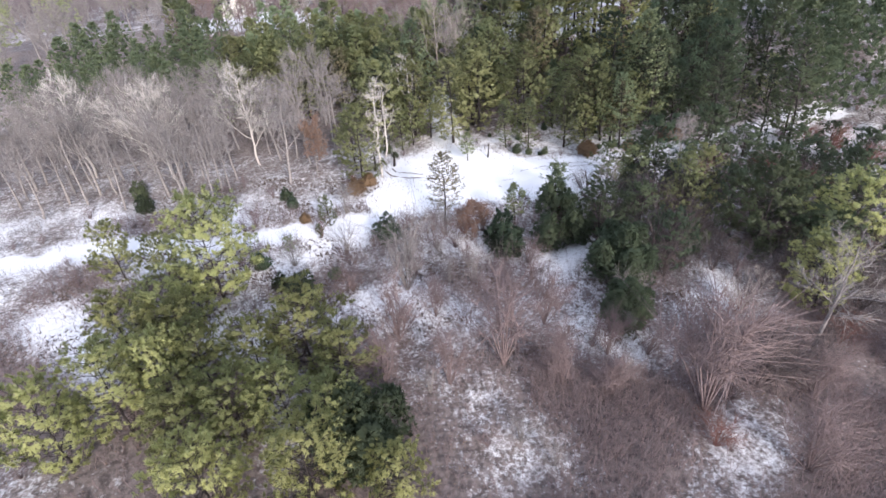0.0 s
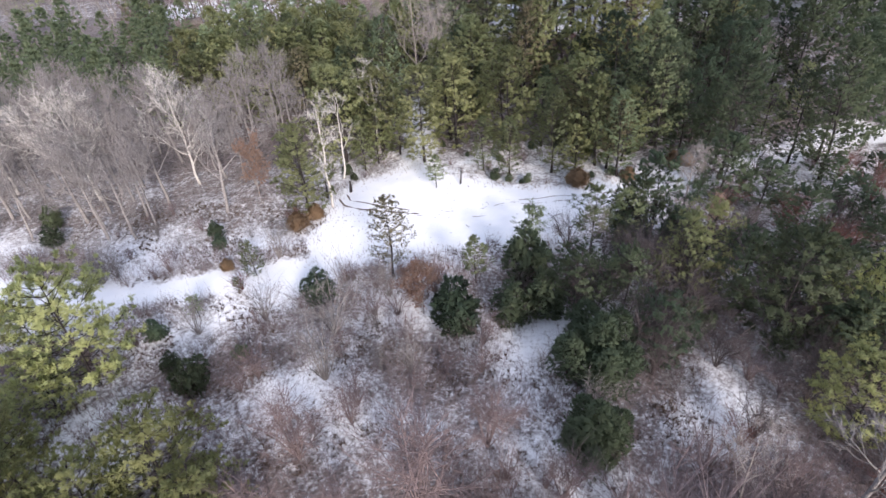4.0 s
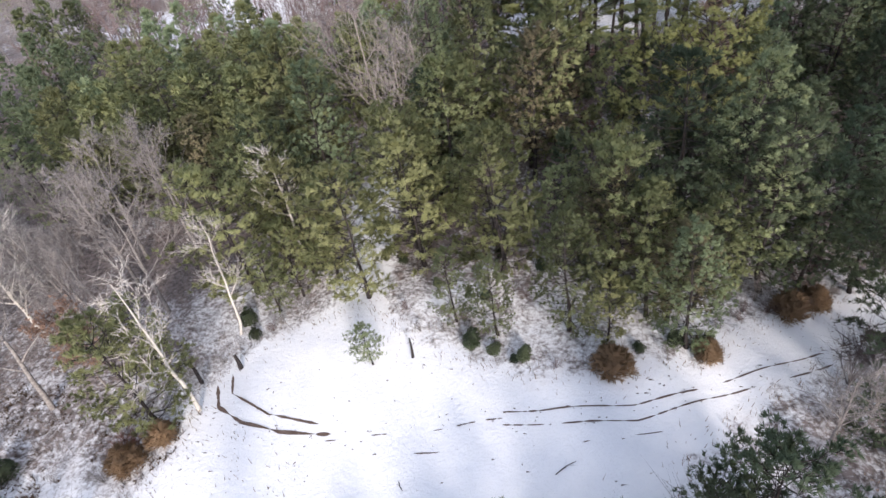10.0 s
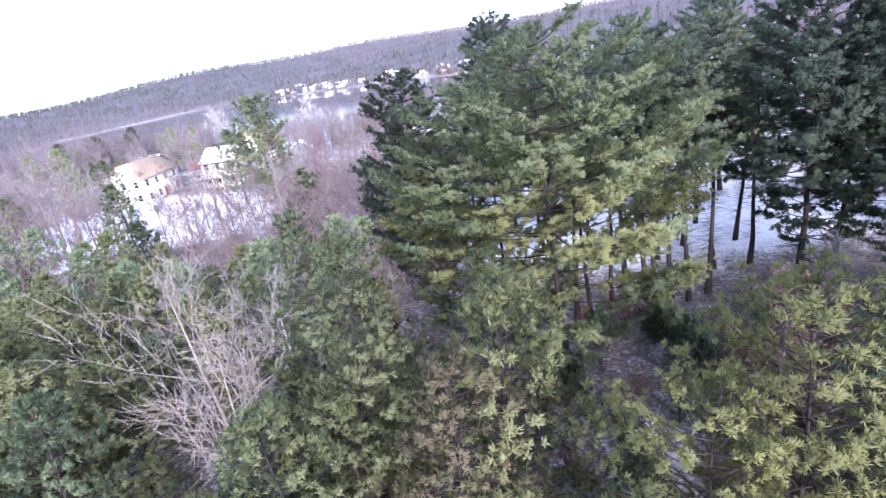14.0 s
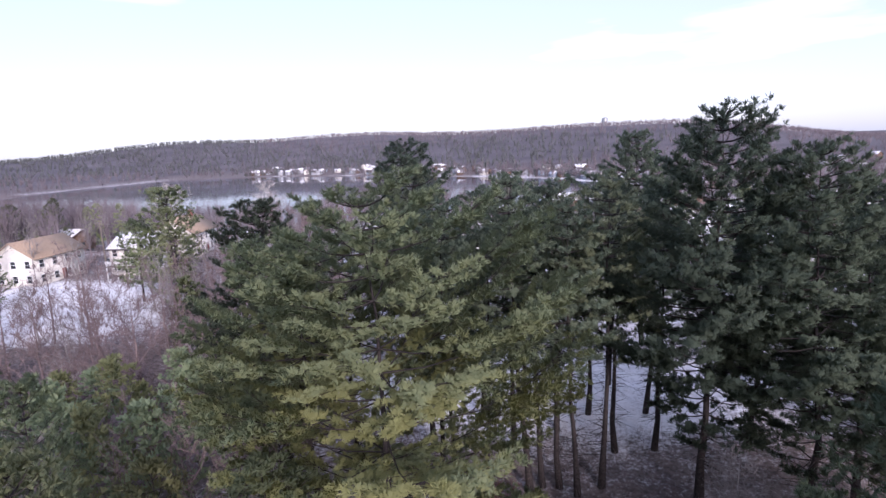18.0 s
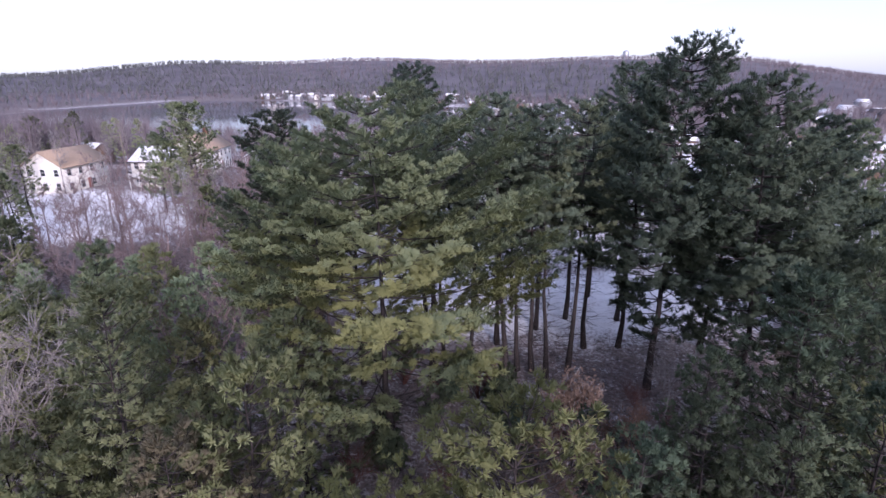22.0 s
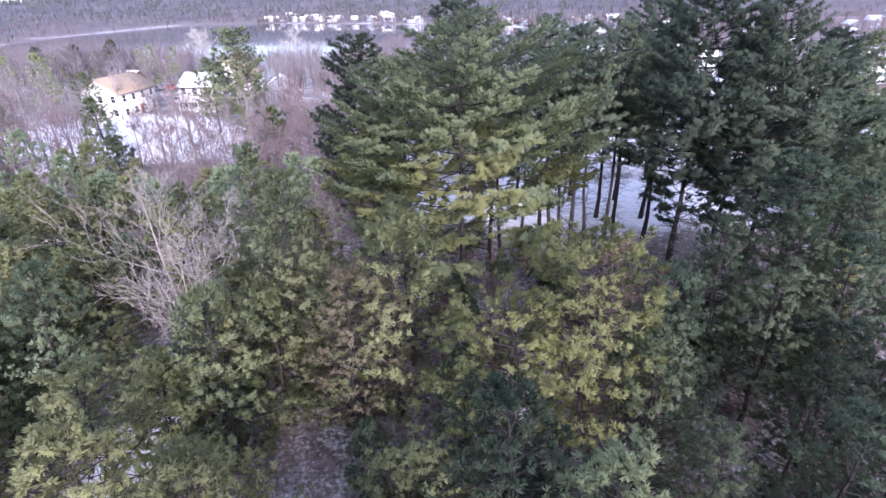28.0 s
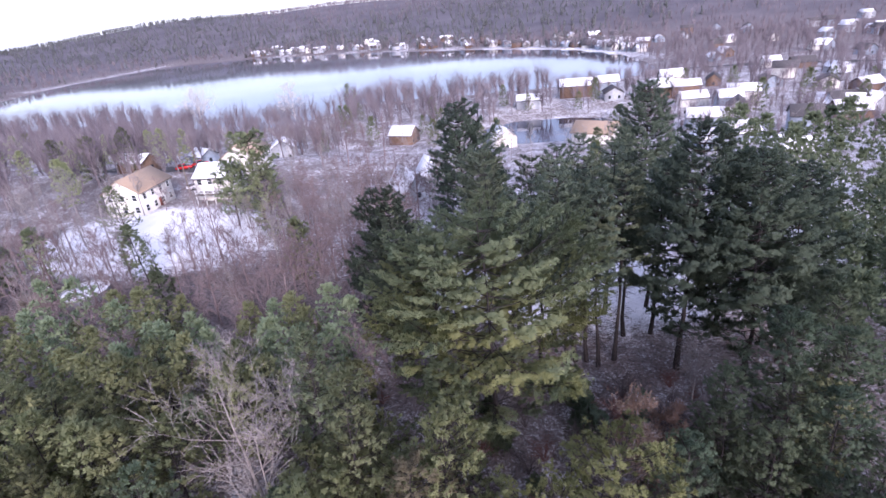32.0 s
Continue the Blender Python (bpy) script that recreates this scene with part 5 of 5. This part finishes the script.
house(-63.9, 171.0, 0, 8.6, 11.5, 5.4, 2.7, WALL_WHITE, ROOF_TAN, "two-storey cream house with a tan shingle roof", False, 2, 2)
h2 = house(-48.4, 178.5, 90, 8.6, 7.6, 5.0, 2.3, WALL_WHITE, ROOF_DARK, "white house with a snow-covered roof and a raised deck", True, 2, 2)
house(-50.0, 196.0, 8, 9.5, 12.5, 5.6, 3.2, WALL_WHITE, ROOF_TAN, "large cream house with a brown roof and a brick chimney", False, 2, 2, True)
house(-62.0, 246.0, 20, 8.0, 11.0, 4.5, 2.6, WALL_GREY, ROOF_DARK, "grey lakeside house with snow on its roof", True, 1, 1)
house(-21.0, 262.0, 75, 8.0, 9.0, 3.8, 2.6, WALL_BROWN, ROOF_DARK, "brown house with a snow-covered roof", True, 1, 1)
house(-5.0, 185.0, 35, 7.0, 10.0, 2.4, 4.2, WALL_GREY, ROOF_DARK, "small building with a steep snow-covered roof", True, 1, 1)
house(-1.0, 196.0, 35, 6.0, 7.0, 2.4, 3.6, WALL_GREY, ROOF_DARK, "shed with a steep snow-covered roof", True, 1, 1)
house(46.0, 240.0, 62, 9.0, 13.0, 4.2, 2.8, WALL_WHITE, ROOF_TAN, "pale house with a brown roof beside the cove", False, 1, 1)
house(16.0, 252.0, 20, 7.0, 9.0, 4.5, 3.0, WALL_WHITE, ROOF_DARK, "white gabled house with snow on its roof", True, 1, 1)
house(27.0, 322.0, 88, 7.5, 11.0, 3.6, 2.2, WALL_GREY, ROOF_DARK, "lakeside cottage with a snow-covered roof", True, 1, 1)
house(50.0, 338.0, 85, 10.0, 15.0, 5.6, 2.8, WALL_BROWN, ROOF_DARK, "large brown lakeside house with snow on its roof", True, 1, 2)
house(112.0, 300.0, 70, 8.0, 12.0, 4.0, 2.4, WALL_WHITE, ROOF_DARK, "white house with a snow-covered roof", True, 1, 1)
house(128.0, 262.0, 55, 9.0, 13.0, 4.5, 2.8, WALL_WHITE, ROOF_DARK, "white house with a snow-covered roof", True, 1, 2)
house(84.0, 258.0, 80, 8.0, 11.0, 4.0, 2.4, WALL_BLUE, ROOF_DARK, "blue-grey house with a snow-covered roof", True, 1, 1)
house(83.0, 196.0, 60, 7.5, 10.0, 3.6, 2.4, WALL_GREY, ROOF_DARK, "grey house with a snow-covered roof among trees", True, 1, 1)
house(-88.0, 205.0, 80, 7.0, 9.0, 3.4, 1.8, WALL_BROWN, ROOF_DARK, "low brown house with snow on its roof", True, 1, 1)
house(-78.0, 222.0, 60, 6.0, 7.0, 3.0, 1.8, WALL_BLUE, ROOF_DARK, "blue-grey cottage with snow on its roof", True, 1, 1)

VILLAGE_WALLS = (WALL_WHITE, WALL_GREY, WALL_GREY, WALL_BLUE, WALL_BROWN, WALL_BLUE)
VILLAGE_WORDS = {"cream_siding": "cream", "grey_siding": "grey", "blue_grey_siding": "blue-grey", "brown_siding": "brown", "red_brown_siding": "red-brown"}


def village(spots):
    for x, y in spots:
        wall = random.choice(VILLAGE_WALLS)
        two, snowy = random.random() < 0.45, random.random() < 0.6
        house(x, y, random.choice((0, 90)) + random.uniform(-25, 25), random.uniform(6, 8.5), random.uniform(8, 12), 5.2 if two else 3.2, random.uniform(2, 3.2), wall, ROOF_DARK,
              "distant %s house with a %s roof" % (VILLAGE_WORDS[wall.name], "snow-covered" if snowy else "dark"), snowy, 1, 2 if two else 1)


SHORE = [(-420, 952), (-384, 945), (-181, 848), (-17, 722), (80, 625), (118, 530)]
spots = []
for k in range(125):
    u = 0.3 + random.random() ** 0.9 * (len(SHORE) - 1.301)
    i = int(u)
    (ax, ay), (bx, by) = SHORE[i], SHORE[i + 1]
    off = random.uniform(6, 20) if k % 3 else random.uniform(20, 60)
    spots.append((ax + (bx - ax) * (u - i) + off * 0.55, ay + (by - ay) * (u - i) + off))
for k in range(52):
    spots.append((random.uniform(130, 430), random.uniform(330, 640)))
for k in range(52):
    spots.append((random.uniform(62, 260), random.uniform(205, 350)))
village([(x, y) for x, y in spots if shore_distance(x, y, LAKE) > 7 and shore_distance(x, y, COVE) > 10])


# ---- yard ----
def slab(name, ring, mat, lift, label, category, kind_="structure"):
    """A thin sheet that follows the ground."""
    s = Soup()
    ring = np.array(ring, float)
    c = ring.mean(0)
    pts, n = [c], len(ring)
    for r in (0.34, 0.67, 1.0):
        pts += list(c + (ring - c) * r)
    pts = np.array(pts)
    v = np.column_stack([pts, ground_z(pts[:, 0], pts[:, 1]) + lift])
    f = [(0, 1 + i, 1 + (i + 1) % n) for i in range(n)]
    for k in range(2):
        for i in range(n):
            p, q = 1 + k * n + i, 1 + k * n + (i + 1) % n
            f += [(p, p + n, q + n), (p, q + n, q)]
    s.add(v, f)
    return tagged(piece(name, s, mat), label, category, kind=kind_)


def dense(line, w):
    """A closed band of even width along a line."""
    line = np.array(line, float)
    d = np.gradient(line, axis=0)
    nrm = np.stack([-d[:, 1], d[:, 0]], 1) / np.linalg.norm(d, axis=1)[:, None] * w / 2
    return line + nrm, line - nrm


def strip(name, line, w, mat, lift, label, category):
    n = 40
    line = np.array(line, float)
    u = np.linspace(0, len(line) - 1, n)
    line = np.stack([np.interp(u, np.arange(len(line)), line[:, k]) for k in range(2)], 1)
    a, b = dense(line, w)
    rows = [a, a * 0.67 + b * 0.33, a * 0.33 + b * 0.67, b]
    pts = np.concatenate(rows)
    v = np.column_stack([pts, ground_z(pts[:, 0], pts[:, 1]) + lift])
    f = []
    for k in range(3):
        for i in range(n - 1):
            p = k * n + i
            f += [(p, p + n, p + n + 1), (p, p + n + 1, p + 1)]
    s = Soup()
    s.add(v, f)
    return tagged(piece(name, s, mat), label, category, kind="structure")


strip("road", [(-120, 214), (-90, 208), (-70, 203), (-58, 198), (-56.5, 188), (-56, 183)], 7.0, ASPHALT, 0.10, "dark wet asphalt drive between the houses", "road")
strip("road", [(120, 420), (160, 395), (210, 372), (270, 352)], 6.0, ASPHALT, 0.25, "narrow road on the far side", "road")


def car(x, y, turn, paint, label):
    root = new("car")
    root.matrix_basis = pose(x, y, float(ground_z(x, y)) + 0.1, 0, 0, turn)

    def hull(sections, name, mat):
        """A body lofted along x through rounded sections."""
        s = Soup()
        v = []
        for px, half, z0, z1 in sections:
            v += [(px, -half, z0), (px, half, z0), (px, half, z0 * 0.4 + z1 * 0.6), (px, half * 0.9, z1), (px, -half * 0.9, z1), (px, -half, z0 * 0.4 + z1 * 0.6)]
        f = []
        for i in range(len(sections) - 1):
            for j in range(6):
                p, q = i * 6 + j, i * 6 + (j + 1) % 6
                f += [(p, p + 6, q + 6), (p, q + 6, q)]
        e = (len(sections) - 1) * 6
        f += [(0, j, j + 1) for j in range(1, 5)] + [(e, e + j + 1, e + j) for j in range(1, 5)]
        s.add(v, f)
        return piece(name, s, mat, root)

    hull([(-2.25, 0.75, 0.45, 0.75), (-2.1, 0.86, 0.3, 0.95), (-0.9, 0.9, 0.28, 1.0), (0.9, 0.9, 0.28, 1.0), (2.0, 0.86, 0.3, 0.85), (2.25, 0.72, 0.42, 0.7)], "body", paint)
    hull([(-2.0, 0.78, 0.94, 1.0), (-1.5, 0.74, 0.95, 1.5), (0.4, 0.74, 0.95, 1.52), (1.25, 0.8, 0.94, 1.0)], "cabin_glass", PANE)
    hull([(-1.5, 0.70, 1.49, 1.54), (0.4, 0.70, 1.50, 1.56)], "roof", paint)
    for wx in (-1.4, 1.4):
        for wy in (-0.86, 0.86):
            s = Soup()
            s.tube([(0, -0.11, 0), (0, -0.10, 0), (0, 0.10, 0), (0, 0.11, 0)], [0.0, 0.33, 0.33, 0.0], 12)
            wheel = piece("wheel", s, RUBBER, root)
            wheel.location = (wx, wy, 0.33)
            s = Soup()
            s.tube([(0, -0.125, 0), (0, -0.12, 0), (0, 0.12, 0), (0, 0.125, 0)], [0.0, 0.2, 0.2, 0.0], 10)
            piece("rim", s, METAL_GREY, wheel)
    return tagged(root, label, "car", "parked cars")


car(-73.0, 203.0, 20, CAR_RED, "red car parked on the drive")
car(-70.0, 206.5, 25, CAR_RED, "red car parked beside another on the drive")
car(-58.6, 184.0, 70, CAR_WHITE, "white car parked between the houses")
car(-62.0, 207.5, 10, CAR_DARK, "dark car parked at the end of the drive")
car(-57.0, 208.0, 15, CAR_WHITE, "white car parked at the end of the drive")


def utility_pole(x, y, h):
    root = new("utility_pole")
    root.matrix_basis = pose(x, y, float(ground_z(x, y)) - 0.2, 0, 0, 20)
    s = Soup()
    s.tube([(0, 0, 0), (0, 0, h * 0.5), (0, 0, h)], [0.16, 0.14, 0.11], 8)
    piece("pole", s, TIMBER, root)
    s = Soup()
    s.box((-1.1, -0.06, h - 0.8), (1.1, 0.06, h - 0.66))
    piece("crossarm", s, TIMBER, root)
    for k in (-0.95, -0.35, 0.35, 0.95):
        s = Soup()
        s.tube([(k, 0, h - 0.66), (k, 0, h - 0.56), (k, 0, h - 0.46)], [0.03, 0.06, 0.02], 6)
        piece("insulator", s, METAL_GREY, root)
    return tagged(root, "weathered wooden utility pole beside the cream house", "utility pole")


utility_pole(-57.5, 179.5, 10.5)


def deck():
    root = new("deck")
    x, y = -47.4, 172.4
    root.matrix_basis = pose(x, y, float(ground_z(x, y)) - 0.1)
    s = Soup()
    s.box((-3.4, -1.4, 2.35), (3.4, 1.4, 2.5))
    piece("floor", s, TIMBER, root)
    for px in (-3.2, -1.1, 1.1, 3.2):
        s = Soup()
        s.box((px - 0.08, -1.35, -0.3), (px + 0.08, -1.19, 3.5))
        piece("post", s, TRIM, root)
    for pz in (2.75, 3.4):
        s = Soup()
        s.box((-3.2, -1.32, pz), (3.2, -1.24, pz + 0.08))
        piece("rail", s, TRIM, root)
    for k in range(30):
        s = Soup()
        px = -3.05 + k * 0.21
        s.box((px - 0.02, -1.30, 2.83), (px + 0.02, -1.26, 3.4))
        piece("baluster", s, TRIM, root)
    return tagged(root, "raised wooden deck with white posts before the house", "deck")


deck()


def shed(x, y, turn):
    root = new("shed")
    root.matrix_basis = pose(x, y, float(ground_z(x, y)) - 0.2, 0, 0, turn)
    s = Soup()
    v = [(-1.8, -1.4, 0), (1.8, -1.4, 0), (1.8, 1.4, 0), (-1.8, 1.4, 0), (-1.8, -1.4, 2.0), (1.8, -1.4, 2.0), (1.8, 1.4, 2.0), (-1.8, 1.4, 2.0), (-1.8, 0, 3.0), (1.8, 0, 3.0)]
    s.add(v, [(0, 1, 5), (0, 5, 4), (1, 2, 6), (1, 6, 5), (2, 3, 7), (2, 7, 6), (3, 0, 4), (3, 4, 7), (4, 8, 7), (5, 6, 9)])
    piece("wall", s, TIMBER, root)
    for side, mat in ((-1, TIMBER), (1, SNOW)):
        s = Soup()
        q = [(-2.0, side * 1.65, 1.84), (2.0, side * 1.65, 1.84), (2.0, 0, 3.04), (-2.0, 0, 3.04)]
        q += [(a, b, c + 0.12) for a, b, c in q]
        s.add(q, [(0, 1, 2), (0, 2, 3), (4, 6, 5), (4, 7, 6), (0, 4, 5), (0, 5, 1), (2, 6, 7), (2, 7, 3), (0, 3, 7), (0, 7, 4), (1, 5, 6), (1, 6, 2)])
        piece("roof", s, mat, root)
    s = Soup()
    s.box((1.8, -0.5, 0.2), (1.86, 0.5, 1.9))
    piece("door", s, WALL_BROWN, root)
    return tagged(root, "weathered timber shed with a snowy roof in the yard", "shed")


shed(-53.0, 128.5, 20)


def pool(x, y):
    """A round pool, covered with snow."""
    root = new("covered_pool")
    root.matrix_basis = pose(x, y, float(ground_z(x, y)) - 0.3)
    s = Soup()
    s.tube([(0, 0, 0), (0, 0, 0.8), (0, 0, 1.5)], [3.4, 3.4, 3.4], 32)
    piece("wall", s, METAL_GREY, root)
    s = Soup()
    s.tube([(0, 0, 1.32), (0, 0, 1.38), (0, 0, 1.48)], [3.36, 2.6, 0.0], 32)
    piece("cover", s, SNOW, root, "snow-laden cover")
    s = Soup()
    s.tube([(0, 0, 1.47), (0, 0, 1.48), (0, 0, 1.56), (0, 0, 1.57)], [3.41, 3.55, 3.55, 3.41], 32)
    piece("rim", s, TRIM, root)
    return tagged(root, "round above-ground pool under a snowy cover", "pool")


pool(-46.5, 130.5)


def water_tower(x, y):
    root = new("water_tower")
    root.matrix_basis = pose(x, y, float(ground_z(x, y)) - 1)
    s = Soup()
    s.tube([(0, 0, 0), (0, 0, 20), (0, 0, 26), (0, 0, 29), (0, 0, 30)], [7.5, 7.5, 7.2, 4, 0.1], 20)
    piece("tank", s, METAL_GREY, root)
    s = Soup()
    s.tube([(0, 0, 25.9), (0, 0, 26.0), (0, 0, 26.9), (0, 0, 27.0)], [7.3, 7.7, 7.7, 7.3], 20)
    piece("railing", s, METAL_GREY, root)
    return tagged(root, "pale standpipe water tower on the wooded ridge", "water tower")


water_tower(280, 1530)


# ---- far woods ----
# haze is mixed into both far tree colours, paler and mauve-grey
FAR_BARE = barky("far_bare_twigs", (0.130, 0.108, 0.118), (0.260, 0.222, 0.232), 0.05)
FAR_PINE = leafy("far_pine_needles", (0.066, 0.078, 0.074), (0.115, 0.128, 0.114), (0.135, 0.130, 0.130))


def far_woods(name, count, near_r, far_r, half, pines, label, ring=()):
    """Many small trees, too far off to be told apart; along a line of shore where one is given."""
    r = np.sqrt(np.random.uniform(near_r ** 2, far_r ** 2, count))
    a = np.random.uniform(-half, half, count) - 0.12
    x, y = 20 + r * np.sin(a), 70 + r * np.cos(a)
    if ring:
        u = np.random.uniform(0, len(ring) - 1.001, count)
        back = np.random.exponential(26, count) + 1
        x = np.interp(u, np.arange(len(ring)), [p[0] for p in ring]) + back * 0.55
        y = np.interp(u, np.arange(len(ring)), [p[1] for p in ring]) + back
    keep = (shore_distance(x, y, LAKE) > (2 if ring else 5)) & (shore_distance(x, y, COVE) > 3) & (openness(x, y) < 0.3)
    side = np.sin(x * 0.006 + 1.2) + np.sin(y * 0.008 + x * 0.003) - 0.0028 * (x + 100)
    if not ring:
        keep &= (side + np.random.normal(0, 0.45, count) > 0.35) if pines else ((side < np.random.uniform(0.1, 1.2, count)) | (r < 560)) & ((r > 210) | (x < -40) | (x > 60))
    x, y = x[keep], y[keep]
    n, h = len(x), np.random.uniform(7, 13, len(x)) * (0.85 if pines else 1.0 if near_r > 300 else np.where(x > 40, 1.05, 1.5))
    g = np.stack([x, y, ground_z(x, y)], 1)
    s = Soup()
    k = 12 if pines else 20 if near_r > 300 else 40
    b = np.repeat(g, k, 0)
    hh = np.repeat(h, k)
    if pines:
        t = np.random.uniform(0.1, 0.95, n * k)
        ang = np.random.uniform(0, 6.28, n * k)
        rad = hh * 0.40 * (1.02 - t) ** 0.6 * np.random.uniform(0.5, 1.1, n * k)
        b[:, 2] += t * hh
        e = b + np.stack([np.cos(ang) * rad, np.sin(ang) * rad, 0.10 * hh + 0.06 * hh * t], 1)
        s.spikes(b, e, hh * 0.20)
        s.spikes(g, g + np.stack([np.zeros(n), np.zeros(n), h * 0.92], 1), h * 0.08)
    else:
        ang, out = np.random.uniform(0, 6.28, n * k), np.random.uniform(0.05, 0.36, n * k)
        b[:, 2] += np.random.uniform(0.15, 0.5, n * k) * hh
        e = np.repeat(g, k, 0) + np.stack([np.cos(ang) * out * hh, np.sin(ang) * out * hh, np.random.uniform(0.65, 1.0, n * k) * hh], 1)
        s.spikes(b, e, hh * (0.018 if near_r > 300 else 0.008))
        s.spikes(g, g + np.stack([np.zeros(n), np.zeros(n), h * 0.8], 1), h * 0.028)
    tagged(piece(name, s, FAR_PINE if pines else FAR_BARE), label, "woods", kind="stuff")


far_woods("far_woods", 15000, 520, 1760, 0.85, False, "bare grey-brown woods on the distant hills")
far_woods("far_woods", 11000, 560, 1760, 0.85, True, "dark pine woods on the distant hills")
far_woods("lakeside_woods", 4200, 150, 560, 0.85, False, "bare grey trees between the houses by the lake")
far_woods("shore_woods", 620, 310, 560, 0.85, False, "bare trees between the houses on the far shore", SHORE)
far_woods("shore_woods", 150, 560, 1560, 0.85, True, "dark pines between the houses on the far shore", SHORE)
